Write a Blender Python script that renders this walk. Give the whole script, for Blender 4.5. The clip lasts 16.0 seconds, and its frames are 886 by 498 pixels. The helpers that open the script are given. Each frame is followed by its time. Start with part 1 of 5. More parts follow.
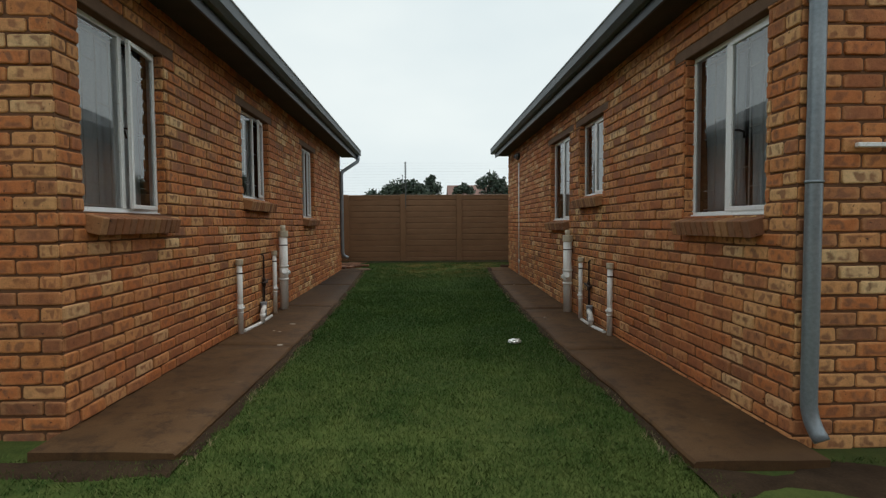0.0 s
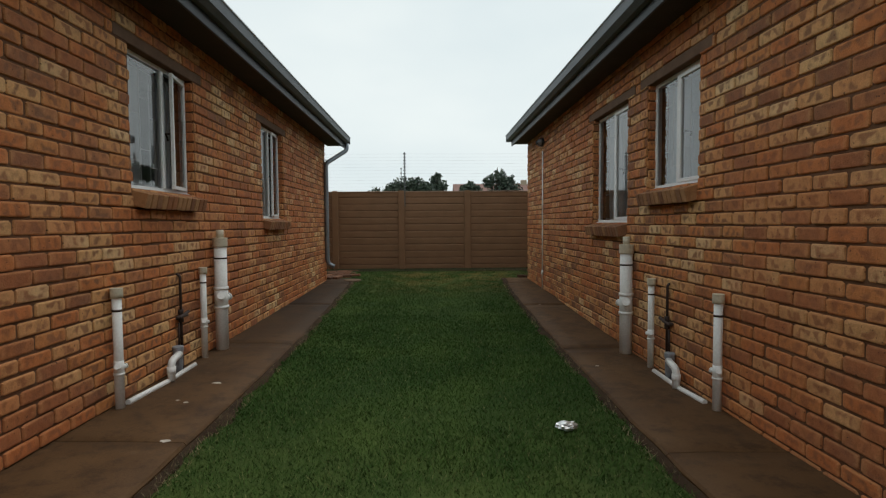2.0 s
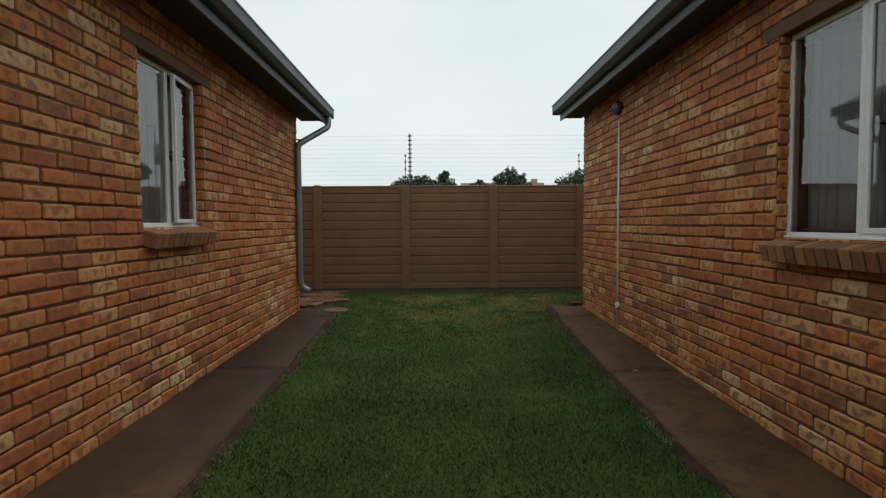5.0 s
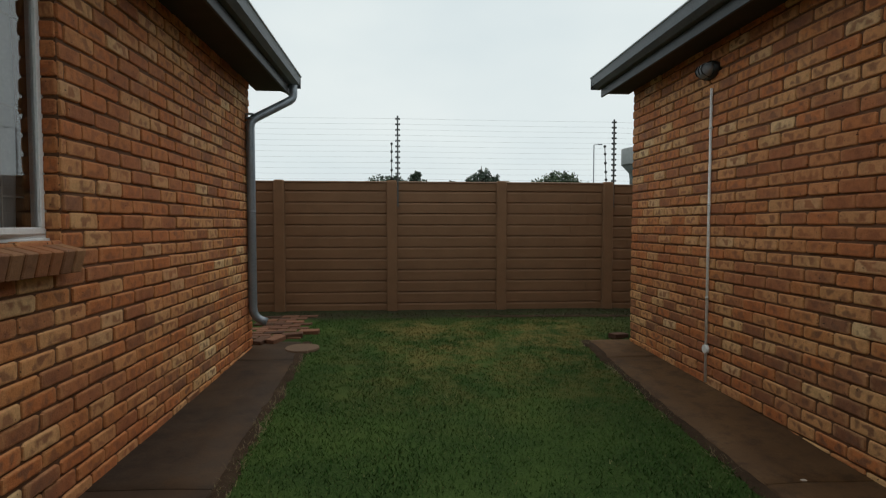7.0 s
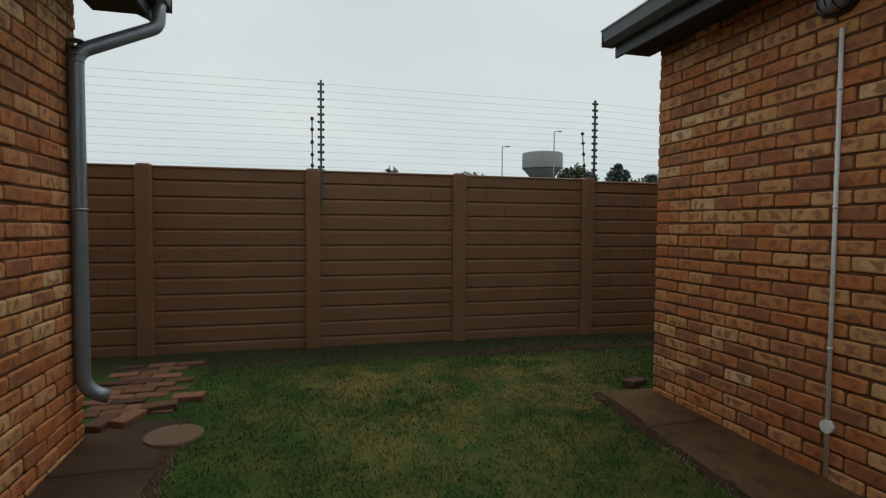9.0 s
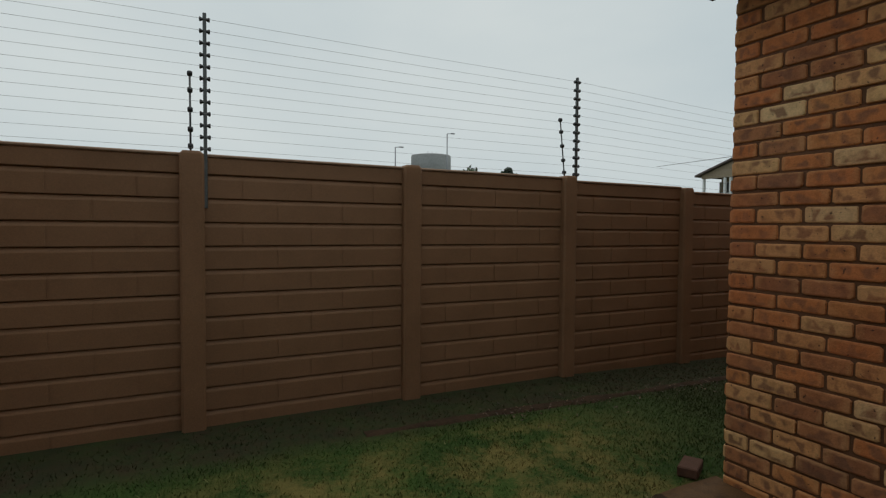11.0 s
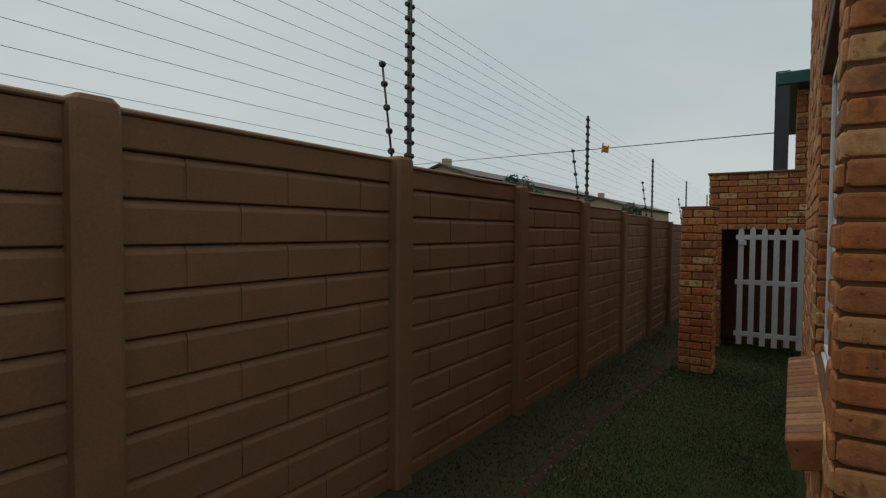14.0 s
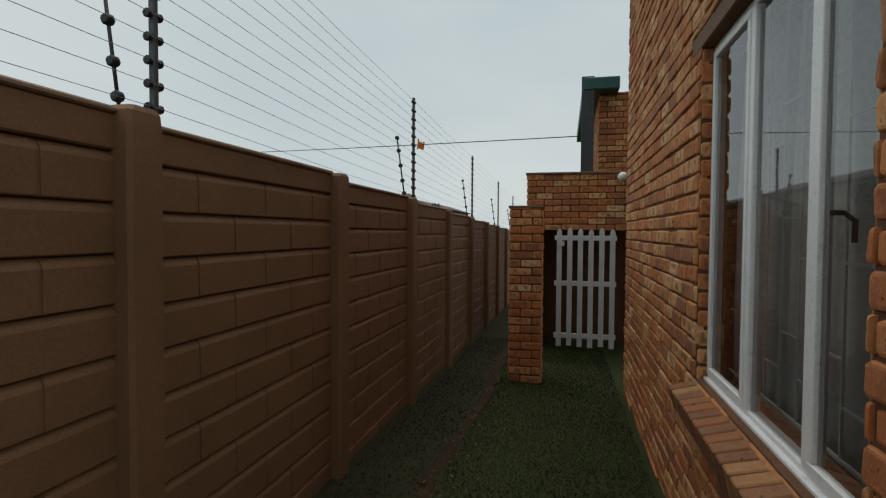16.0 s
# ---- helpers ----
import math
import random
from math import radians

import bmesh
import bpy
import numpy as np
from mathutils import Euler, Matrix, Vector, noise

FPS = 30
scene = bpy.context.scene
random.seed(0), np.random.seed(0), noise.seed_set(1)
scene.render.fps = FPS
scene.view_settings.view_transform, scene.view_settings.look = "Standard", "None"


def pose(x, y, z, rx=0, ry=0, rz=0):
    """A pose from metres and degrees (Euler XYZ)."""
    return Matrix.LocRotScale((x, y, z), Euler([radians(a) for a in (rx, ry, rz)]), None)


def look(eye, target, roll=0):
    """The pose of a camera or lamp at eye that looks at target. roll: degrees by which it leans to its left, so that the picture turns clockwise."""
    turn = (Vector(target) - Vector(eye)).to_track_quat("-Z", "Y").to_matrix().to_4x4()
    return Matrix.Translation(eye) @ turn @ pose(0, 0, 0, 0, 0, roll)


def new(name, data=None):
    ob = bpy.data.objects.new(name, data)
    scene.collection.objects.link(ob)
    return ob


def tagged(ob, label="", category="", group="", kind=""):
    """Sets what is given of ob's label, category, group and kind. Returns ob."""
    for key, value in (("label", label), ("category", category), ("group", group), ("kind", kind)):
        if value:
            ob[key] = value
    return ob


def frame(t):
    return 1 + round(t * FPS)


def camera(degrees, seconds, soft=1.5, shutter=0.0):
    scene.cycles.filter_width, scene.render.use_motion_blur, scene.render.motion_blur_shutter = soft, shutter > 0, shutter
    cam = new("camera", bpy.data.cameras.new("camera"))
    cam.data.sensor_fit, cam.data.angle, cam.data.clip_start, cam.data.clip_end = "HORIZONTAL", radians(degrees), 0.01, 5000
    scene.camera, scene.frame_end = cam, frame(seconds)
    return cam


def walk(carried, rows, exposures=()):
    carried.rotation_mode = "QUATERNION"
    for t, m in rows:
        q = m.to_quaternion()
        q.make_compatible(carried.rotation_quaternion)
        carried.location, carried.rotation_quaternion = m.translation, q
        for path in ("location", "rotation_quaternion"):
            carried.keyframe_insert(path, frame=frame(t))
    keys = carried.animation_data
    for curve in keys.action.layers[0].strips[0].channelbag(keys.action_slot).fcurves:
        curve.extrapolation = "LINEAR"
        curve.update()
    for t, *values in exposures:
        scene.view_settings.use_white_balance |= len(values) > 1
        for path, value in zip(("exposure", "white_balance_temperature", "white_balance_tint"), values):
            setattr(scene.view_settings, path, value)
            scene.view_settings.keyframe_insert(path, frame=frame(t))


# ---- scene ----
cam = camera(79.4, 16.0, soft=1.25)
METRES, EYE, TILT, LEAN, TURN = 14.0, 1.10, 0.0, 0.0, -2.0
ROWS = [
    (0.0, 0.0, 0.0, 0.0, -0.02, -2.65, 0.42),
    (0.5, 0.0004, 0.0374, 0.001, 0.05, -2.68, 0.4),
    (1.0, -0.0005, 0.0762, 0.0019, 0.2, -2.71, 0.4),
    (1.5, 0.0005, 0.1142, 0.0032, 0.37, -2.71, 0.39),
    (2.0, 0.0006, 0.1523, 0.0033, 0.62, -2.71, 0.39),
    (2.5, 0.0021, 0.1903, 0.0045, 0.83, -2.75, 0.4),
    (3.0, 0.0004, 0.2273, 0.0056, 1.11, -2.75, 0.4),
    (3.5, -0.0003, 0.2636, 0.0073, 1.36, -2.77, 0.39),
    (6.0, -0.0328, 0.4374, 0.0115, 0.97, -2.64, 0.16),
    (6.5, -0.0402, 0.4701, 0.0129, -0.59, -2.59, 0.06),
    (7.0, -0.0468, 0.5039, 0.0139, -2.17, -2.53, -0.03),
    (7.5, -0.0543, 0.5374, 0.0147, -4.4, -2.48, -0.09),
    (8.0, -0.0599, 0.5729, 0.015, -6.76, -2.47, -0.18),
    (8.5, -0.0656, 0.6061, 0.0165, -9.21, -2.45, -0.25),
    (9.0, -0.0691, 0.638, 0.0175, -12.52, -2.42, -0.36),
    (11.5, -0.0754, 0.7908, 0.0249, -28.1, -2.15, -0.46),
    (12.0, -0.069, 0.8196, 0.0257, -32.15, -2.16, -0.45),
    (12.5, -0.0571, 0.8462, 0.0262, -36.46, -2.12, -0.42),
    (13.0, -0.0468, 0.8689, 0.0279, -41.7, -2.08, -0.43),
    (13.5, -0.0341, 0.8889, 0.0288, -48.92, -2.01, -0.48),
    (14.0, -0.0195, 0.9051, 0.0297, -54.75, -2.0, -0.46),
    (14.5, -0.0044, 0.9193, 0.03, -60.82, -1.94, -0.51),
    (15.0, 0.0114, 0.9286, 0.029, -66.72, -1.88, -0.46),
    (15.5, 0.0275, 0.9356, 0.0305, -71.4, -1.92, -0.38),
    (16.0, 0.0422, 0.9413, 0.0308, -75.09, -1.88, -0.36),
]
walk(cam, [(t, pose(0, 0, EYE, TILT, LEAN, TURN) @ pose(METRES * x, METRES * y, METRES * z, 90 + pitch, roll, yaw)) for t, x, y, z, yaw, pitch, roll in ROWS],
     exposures=[(0.0, 0.14), (3.5, 0.12), (7.0, 0.03), (9.0, -0.18), (11.5, -0.38), (12.5, -0.48), (14.0, -0.48), (16.0, -0.3)])

# ---- world, sun, exposure ----
world = bpy.data.worlds.new("overcast_sky")
scene.world = world
world.use_nodes = True
wn, wl = world.node_tree.nodes, world.node_tree.links
wn.clear()
w_out, w_bg = wn.new("ShaderNodeOutputWorld"), wn.new("ShaderNodeBackground")
w_sky = wn.new("ShaderNodeTexSky")
w_sky.sky_type, w_sky.sun_disc = "NISHITA", False
w_sky.sun_elevation, w_sky.sun_rotation = radians(78), radians(59)
w_sky.dust_density = 4.0
w_tex, w_map = wn.new("ShaderNodeTexCoord"), wn.new("ShaderNodeMapping")
w_map.inputs["Scale"].default_value = (1.0, 1.0, 2.5)
w_noise, w_ramp, w_mix = wn.new("ShaderNodeTexNoise"), wn.new("ShaderNodeValToRGB"), wn.new("ShaderNodeMix")
w_noise.inputs["Scale"].default_value, w_noise.inputs["Detail"].default_value = 1.6, 4.0
w_ramp.color_ramp.elements[0].position, w_ramp.color_ramp.elements[1].position = 0.3, 0.75
w_ramp.color_ramp.elements[0].color = (6.3, 7.25, 7.55, 1)
w_ramp.color_ramp.elements[1].color = (7.9, 8.55, 8.5, 1)
w_mix.data_type = "RGBA"
w_mix.inputs[0].default_value = 0.975
wl.new(w_tex.outputs["Generated"], w_map.inputs["Vector"])
wl.new(w_map.outputs["Vector"], w_noise.inputs["Vector"])
wl.new(w_noise.outputs["Fac"], w_ramp.inputs["Fac"])
wl.new(w_sky.outputs["Color"], w_mix.inputs[6])
wl.new(w_ramp.outputs["Color"], w_mix.inputs[7])
wl.new(w_mix.outputs[2], w_bg.inputs["Color"])
w_bg.inputs["Strength"].default_value = 0.1
wl.new(w_bg.outputs["Background"], w_out.inputs["Surface"])

sun_data = bpy.data.lights.new("sun", "SUN")
sun_data.energy, sun_data.angle, sun_data.color = 1.1, radians(40), (1.0, 0.96, 0.9)
sun = new("sun", sun_data)
sun.matrix_world = look((2.5, 1.5, 14), (0, 0, 0))

# ---- materials ----


def graph(name, rough=0.7, metal=0.0, gloss=0.5):
    m = bpy.data.materials.new(name)
    m.use_nodes = True
    nt = m.node_tree
    b = nt.nodes["Principled BSDF"]
    b.inputs["Roughness"].default_value, b.inputs["Metallic"].default_value = rough, metal
    b.inputs["Specular IOR Level"].default_value = gloss
    return m, nt, b


def place_noise(nt, scale, detail=4.0, rough=0.6, stretch=(1, 1, 1)):
    geo, mp, n = nt.nodes.new("ShaderNodeNewGeometry"), nt.nodes.new("ShaderNodeMapping"), nt.nodes.new("ShaderNodeTexNoise")
    mp.inputs["Scale"].default_value = stretch
    n.inputs["Scale"].default_value, n.inputs["Detail"].default_value, n.inputs["Roughness"].default_value = scale, detail, rough
    nt.links.new(geo.outputs["Position"], mp.inputs["Vector"])
    nt.links.new(mp.outputs["Vector"], n.inputs["Vector"])
    return n.outputs["Fac"]


def ramp(nt, fac, stops, hard=False):
    r = nt.nodes.new("ShaderNodeValToRGB")
    while len(r.color_ramp.elements) < len(stops):
        r.color_ramp.elements.new(0.5)
    for e, (p, c) in zip(r.color_ramp.elements, stops):
        e.position, e.color = p, (*c, 1)
    if hard:
        r.color_ramp.interpolation = "CONSTANT"
    nt.links.new(fac, r.inputs["Fac"])
    return r.outputs["Color"]


def mix(nt, fac, a, b, mode="MIX"):
    n = nt.nodes.new("ShaderNodeMix")
    n.data_type, n.blend_type = "RGBA", mode
    for v, i in ((fac, 0), (a, 6), (b, 7)):
        if hasattr(v, "is_linked"):
            nt.links.new(v, n.inputs[i])
        else:
            n.inputs[i].default_value = v if i == 0 else (*v, 1)
    return n.outputs[2]


def bump(nt, b, fac, strength=0.3, distance=0.004):
    n = nt.nodes.new("ShaderNodeBump")
    n.inputs["Strength"].default_value, n.inputs["Distance"].default_value = strength, distance
    nt.links.new(fac, n.inputs["Height"])
    nt.links.new(n.outputs["Normal"], b.inputs["Normal"])


def surface(name, lo, hi, rough=0.7, metal=0.0, scale=6.0, fine=80.0, depth=0.003, strength=0.3, spot=None, stretch=(1, 1, 1), gloss=0.5):
    """Two scales of variation between two colours, with fine relief; spot: a third, sparse colour."""
    m, nt, b = graph(name, rough, metal, gloss)
    big, small = place_noise(nt, scale, stretch=stretch), place_noise(nt, fine, 3.0)
    col = ramp(nt, big, [(0.3, lo), (0.7, hi)])
    col = mix(nt, 0.3, col, ramp(nt, small, [(0.3, [v * 0.7 for v in lo]), (0.7, [min(1, v * 1.25) for v in hi])]))
    if spot:
        col = mix(nt, ramp(nt, place_noise(nt, scale * 2.3, 6.0, 0.7), [(0.58, (0, 0, 0)), (0.68, (1, 1, 1))]), col, spot)
    nt.links.new(col, b.inputs["Base Color"])
    bump(nt, b, small, strength, depth)
    return m


BRICK_STOPS = [(0.0, (0.57, 0.190, 0.062)), (0.12, (0.71, 0.37, 0.155)), (0.23, (0.45, 0.185, 0.078)), (0.33, (0.74, 0.43, 0.19)),
               (0.43, (0.59, 0.205, 0.066)), (0.55, (0.69, 0.33, 0.130)), (0.66, (0.38, 0.150, 0.066)), (0.74, (0.80, 0.53, 0.27)),
               (0.82, (0.60, 0.24, 0.080)), (0.93, (0.30, 0.125, 0.062))]


def brick_material(name, island, stops=BRICK_STOPS, stain=0.55):
    """Stock brick: each one its own colour, with dark kiln marks inside a lighter rim, pits and weathering."""
    m, nt, b = graph(name, 0.8, 0.0, 0.3)
    if island:
        g = nt.nodes.new("ShaderNodeNewGeometry")
        rnd = g.outputs["Random Per Island"]
    else:
        g = nt.nodes.new("ShaderNodeObjectInfo")
        rnd = g.outputs["Random"]

    def calc(op, p, q=0.0):
        n = nt.nodes.new("ShaderNodeMath")
        n.operation = op
        for v, k in ((p, 0), (q, 1)):
            if hasattr(v, "is_linked"):
                nt.links.new(v, n.inputs[k])
            else:
                n.inputs[k].default_value = v
        return n.outputs[0]
    spot, sep, at_uv = nt.nodes.new("ShaderNodeAttribute"), nt.nodes.new("ShaderNodeSeparateXYZ"), nt.nodes.new("ShaderNodeCombineXYZ")
    spot.attribute_name = "brick_spot"
    nt.links.new(spot.outputs["Vector"], sep.inputs[0])
    u, v = sep.outputs["X"], sep.outputs["Y"]
    nt.links.new(calc("ADD", calc("MULTIPLY", u, 1.25), calc("MULTIPLY", rnd, 871.0)), at_uv.inputs[0])
    nt.links.new(calc("MULTIPLY", v, 0.35), at_uv.inputs[1])
    marks = nt.nodes.new("ShaderNodeTexNoise")
    marks.inputs["Scale"].default_value, marks.inputs["Detail"].default_value = 1.35, 1.0
    nt.links.new(at_uv.outputs[0], marks.inputs["Vector"])
    wobble = calc("MULTIPLY", calc("SUBTRACT", place_noise(nt, 22.0, 3.0), 0.5), 0.9)
    rim = calc("ADD", calc("MAXIMUM", calc("ABSOLUTE", u), calc("ABSOLUTE", v)), wobble)
    inside = ramp(nt, rim, [(0.52, (1, 1, 1)), (0.80, (0, 0, 0))])
    col = ramp(nt, rnd, stops, True)
    col = mix(nt, ramp(nt, rim, [(0.70, (0, 0, 0)), (0.95, (0.38, 0.38, 0.38))]), col, (0.66, 0.36, 0.155))
    dark = mix(nt, inside, (0, 0, 0), ramp(nt, marks.outputs["Fac"], [(0.47, (0, 0, 0)), (0.56, (0.8, 0.8, 0.8))]))
    col = mix(nt, dark, col, (0.235, 0.108, 0.060))
    col = mix(nt, ramp(nt, place_noise(nt, 0.8, 3.0), [(0.42, (0, 0, 0)), (0.62, (stain, stain, stain))]), col, (0.50, 0.150, 0.050))
    grain, lumps = place_noise(nt, 110.0, 5.0), place_noise(nt, 26.0, 4.0)
    col = mix(nt, 0.4, col, ramp(nt, lumps, [(0.32, (0.5, 0.47, 0.45)), (0.55, (1.0, 1.0, 1.0))]), "MULTIPLY")
    col = mix(nt, 0.4, col, ramp(nt, grain, [(0.3, (0.62, 0.62, 0.62)), (0.58, (1.0, 1.0, 1.0))]), "MULTIPLY")
    col = mix(nt, ramp(nt, place_noise(nt, 48.0, 2.0), [(0.69, (0, 0, 0)), (0.73, (0.85, 0.85, 0.85))]), col, (0.05, 0.026, 0.018))
    nt.links.new(col, b.inputs["Base Color"])
    bump(nt, b, mix(nt, 0.6, lumps, grain), 0.6, 0.008)
    return m


M_BRICK = brick_material("stock_brick_joined", True)
M_BRICK_ONE = brick_material("stock_brick", False)
M_SILL = brick_material("sill_brick", False, [(0.0, (0.35, 0.14, 0.06)), (0.3, (0.40, 0.20, 0.09)), (0.55, (0.28, 0.12, 0.055)), (0.75, (0.43, 0.22, 0.10))], 0.1)
M_PAVER = brick_material("paver_brick", False, [(0.0, (0.085, 0.038, 0.022)), (0.3, (0.11, 0.048, 0.026)), (0.55, (0.068, 0.034, 0.020)), (0.8, (0.12, 0.058, 0.032))], 0.0)
M_MORTAR = surface("mortar", (0.105, 0.046, 0.021), (0.18, 0.084, 0.040), 0.95, scale=9, fine=150)
M_LINTEL = surface("lintel_concrete", (0.13, 0.075, 0.045), (0.20, 0.115, 0.07), 0.9, scale=8, fine=120)
M_COVER = surface("cover_concrete", (0.09, 0.052, 0.027), (0.14, 0.082, 0.043), 0.8, scale=5, fine=90)
M_PALE = surface("pale_cement", (0.38, 0.32, 0.26), (0.5, 0.44, 0.37), 0.9, scale=20)
M_FENCE = surface("brown_painted_concrete", (0.200, 0.106, 0.054), (0.258, 0.138, 0.072), 0.62, gloss=0.3, scale=3.0, fine=140, depth=0.0015, strength=0.15)
M_FENCE_CAP = surface("fence_cap", (0.26, 0.16, 0.10), (0.34, 0.22, 0.145), 0.7, scale=4, fine=120)
M_WHITE = surface("white_gloss_paint", (0.80, 0.80, 0.78), (0.86, 0.86, 0.85), 0.4, scale=14, fine=160, spot=(0.66, 0.64, 0.6))
M_PICKET = surface("white_picket_paint", (0.62, 0.62, 0.62), (0.76, 0.76, 0.76), 0.55, scale=5, fine=90)
M_PVC = surface("white_pvc", (0.80, 0.78, 0.74), (0.86, 0.85, 0.82), 0.35, scale=6, fine=60)
M_CREAM = surface("cream_pvc", (0.56, 0.49, 0.37), (0.64, 0.57, 0.44), 0.45, scale=9, fine=60)
M_GREY_PVC = surface("grey_pvc", (0.20, 0.21, 0.23), (0.28, 0.29, 0.31), 0.5, scale=9, fine=60)
M_GALV = surface("painted_gutter_steel", (0.19, 0.22, 0.245), (0.27, 0.30, 0.325), 0.36, 0.45, scale=3.5, fine=50, depth=0.001)
M_GUTTER = surface("gutter_grey", (0.085, 0.098, 0.108), (0.135, 0.150, 0.162), 0.5, 0.1, scale=3, fine=60, depth=0.001)
M_FASCIA = surface("dark_fascia_paint", (0.030, 0.033, 0.037), (0.055, 0.06, 0.066), 0.5, scale=4, fine=70)
M_SOFFIT = surface("dark_soffit", (0.035, 0.028, 0.024), (0.06, 0.047, 0.04), 0.8, scale=4, fine=70)
M_ROOF = surface("dark_roof_sheet", (0.05, 0.055, 0.06), (0.09, 0.095, 0.1), 0.5, 0.2, scale=2, fine=40)
M_GREEN = surface("green_gutter_paint", (0.012, 0.075, 0.065), (0.02, 0.11, 0.095), 0.45, scale=4, fine=60)
M_IRON = surface("rusty_dark_steel", (0.035, 0.022, 0.018), (0.075, 0.045, 0.035), 0.7, 0.3, scale=25, fine=160)
M_BLACK = surface("black_plastic", (0.012, 0.012, 0.013), (0.022, 0.022, 0.024), 0.45, scale=30, fine=100)
M_ROD = surface("grey_galvanised_rod", (0.075, 0.085, 0.085), (0.12, 0.13, 0.13), 0.45, 0.4, scale=20, fine=90)
M_ROD_PALE = surface("pale_galvanised_steel", (0.42, 0.45, 0.47), (0.55, 0.58, 0.60), 0.45, 0.2, scale=4, fine=60, depth=0.001)
M_WIRE = surface("thin_fence_wire", (0.22, 0.23, 0.24), (0.32, 0.33, 0.34), 0.5, 0.3, scale=30, fine=90)
M_PLASTER = surface("interior_plaster", (0.42, 0.41, 0.39), (0.52, 0.51, 0.49), 0.9, scale=3, fine=60)
M_CURTAIN = surface("pale_curtain", (0.84, 0.89, 0.92), (0.90, 0.93, 0.95), 0.9, scale=5, fine=70)
M_CURTAIN_WARM = surface("dingy_net_curtain", (0.74, 0.72, 0.70), (0.86, 0.85, 0.84), 0.9, scale=2.5, fine=60, spot=(0.58, 0.53, 0.48), stretch=(1, 1, 0.4))
M_PUTTY = surface("window_putty", (0.55, 0.54, 0.52), (0.68, 0.67, 0.65), 0.8, scale=40, fine=160)
M_ORANGE = surface("orange_plastic", (0.60, 0.16, 0.015), (0.72, 0.24, 0.03), 0.5, scale=20, fine=90)
M_SOIL = surface("damp_soil", (0.022, 0.014, 0.009), (0.058, 0.036, 0.021), 0.9, gloss=0.1, scale=7, fine=70, depth=0.01, strength=0.6)
M_TOWER = surface("tower_concrete", (0.25, 0.255, 0.255), (0.33, 0.335, 0.335), 0.9, scale=0.2, fine=2.0, depth=0.02)
M_TOWER_LOW = surface("tower_shaft_concrete", (0.11, 0.12, 0.115), (0.17, 0.18, 0.17), 0.9, scale=0.2, fine=2.0, depth=0.02)
M_FAR_WALL = surface("far_house_plaster", (0.34, 0.27, 0.185), (0.42, 0.335, 0.24), 0.9, scale=0.5, fine=6)
M_FAR_ROOF = surface("far_roof_tile", (0.10, 0.075, 0.07), (0.17, 0.13, 0.12), 0.85, scale=0.6, fine=9)
M_RED_ROOF = surface("far_red_roof", (0.17, 0.095, 0.08), (0.24, 0.14, 0.115), 0.85, scale=0.6, fine=9)
M_BARK = surface("bark", (0.05, 0.04, 0.03), (0.10, 0.08, 0.06), 0.95, scale=3, fine=30)
M_RAG = surface("crumpled_foil", (0.62, 0.63, 0.63), (0.80, 0.81, 0.81), 0.3, 0.8, scale=30, fine=150)


def glass_material(name):
    """Thin window glass: clear from the front, mirror-like at a slant."""
    m, nt, b = graph(name)
    out = nt.nodes["Material Output"]
    nt.nodes.remove(b)
    tr, gl, mx, fr = (nt.nodes.new("ShaderNode" + k) for k in ("BsdfTransparent", "BsdfGlossy", "MixShader", "Fresnel"))
    tr.inputs["Color"].default_value = (0.90, 0.93, 0.93, 1)
    gl.inputs["Roughness"].default_value = 0.015
    fr.inputs["IOR"].default_value = 2.25
    nt.links.new(fr.outputs["Fac"], mx.inputs[0])
    nt.links.new(tr.outputs[0], mx.inputs[1])
    nt.links.new(gl.outputs[0], mx.inputs[2])
    nt.links.new(mx.outputs[0], out.inputs["Surface"])
    return m


M_GLASS = glass_material("window_glass")


def leaf_material(name, lo, mid, hi):
    m, nt, b = graph(name, 0.6)
    g = nt.nodes.new("ShaderNodeNewGeometry")
    col = ramp(nt, g.outputs["Random Per Island"], [(0.0, lo), (0.5, mid), (1.0, hi)])
    nt.links.new(col, b.inputs["Base Color"])
    return m


M_LEAF = leaf_material("far_foliage", (0.03, 0.05, 0.035), (0.05, 0.075, 0.05), (0.085, 0.11, 0.07))
M_LEAF_LIGHT = leaf_material("bush_foliage", (0.04, 0.06, 0.03), (0.065, 0.095, 0.045), (0.10, 0.13, 0.06))


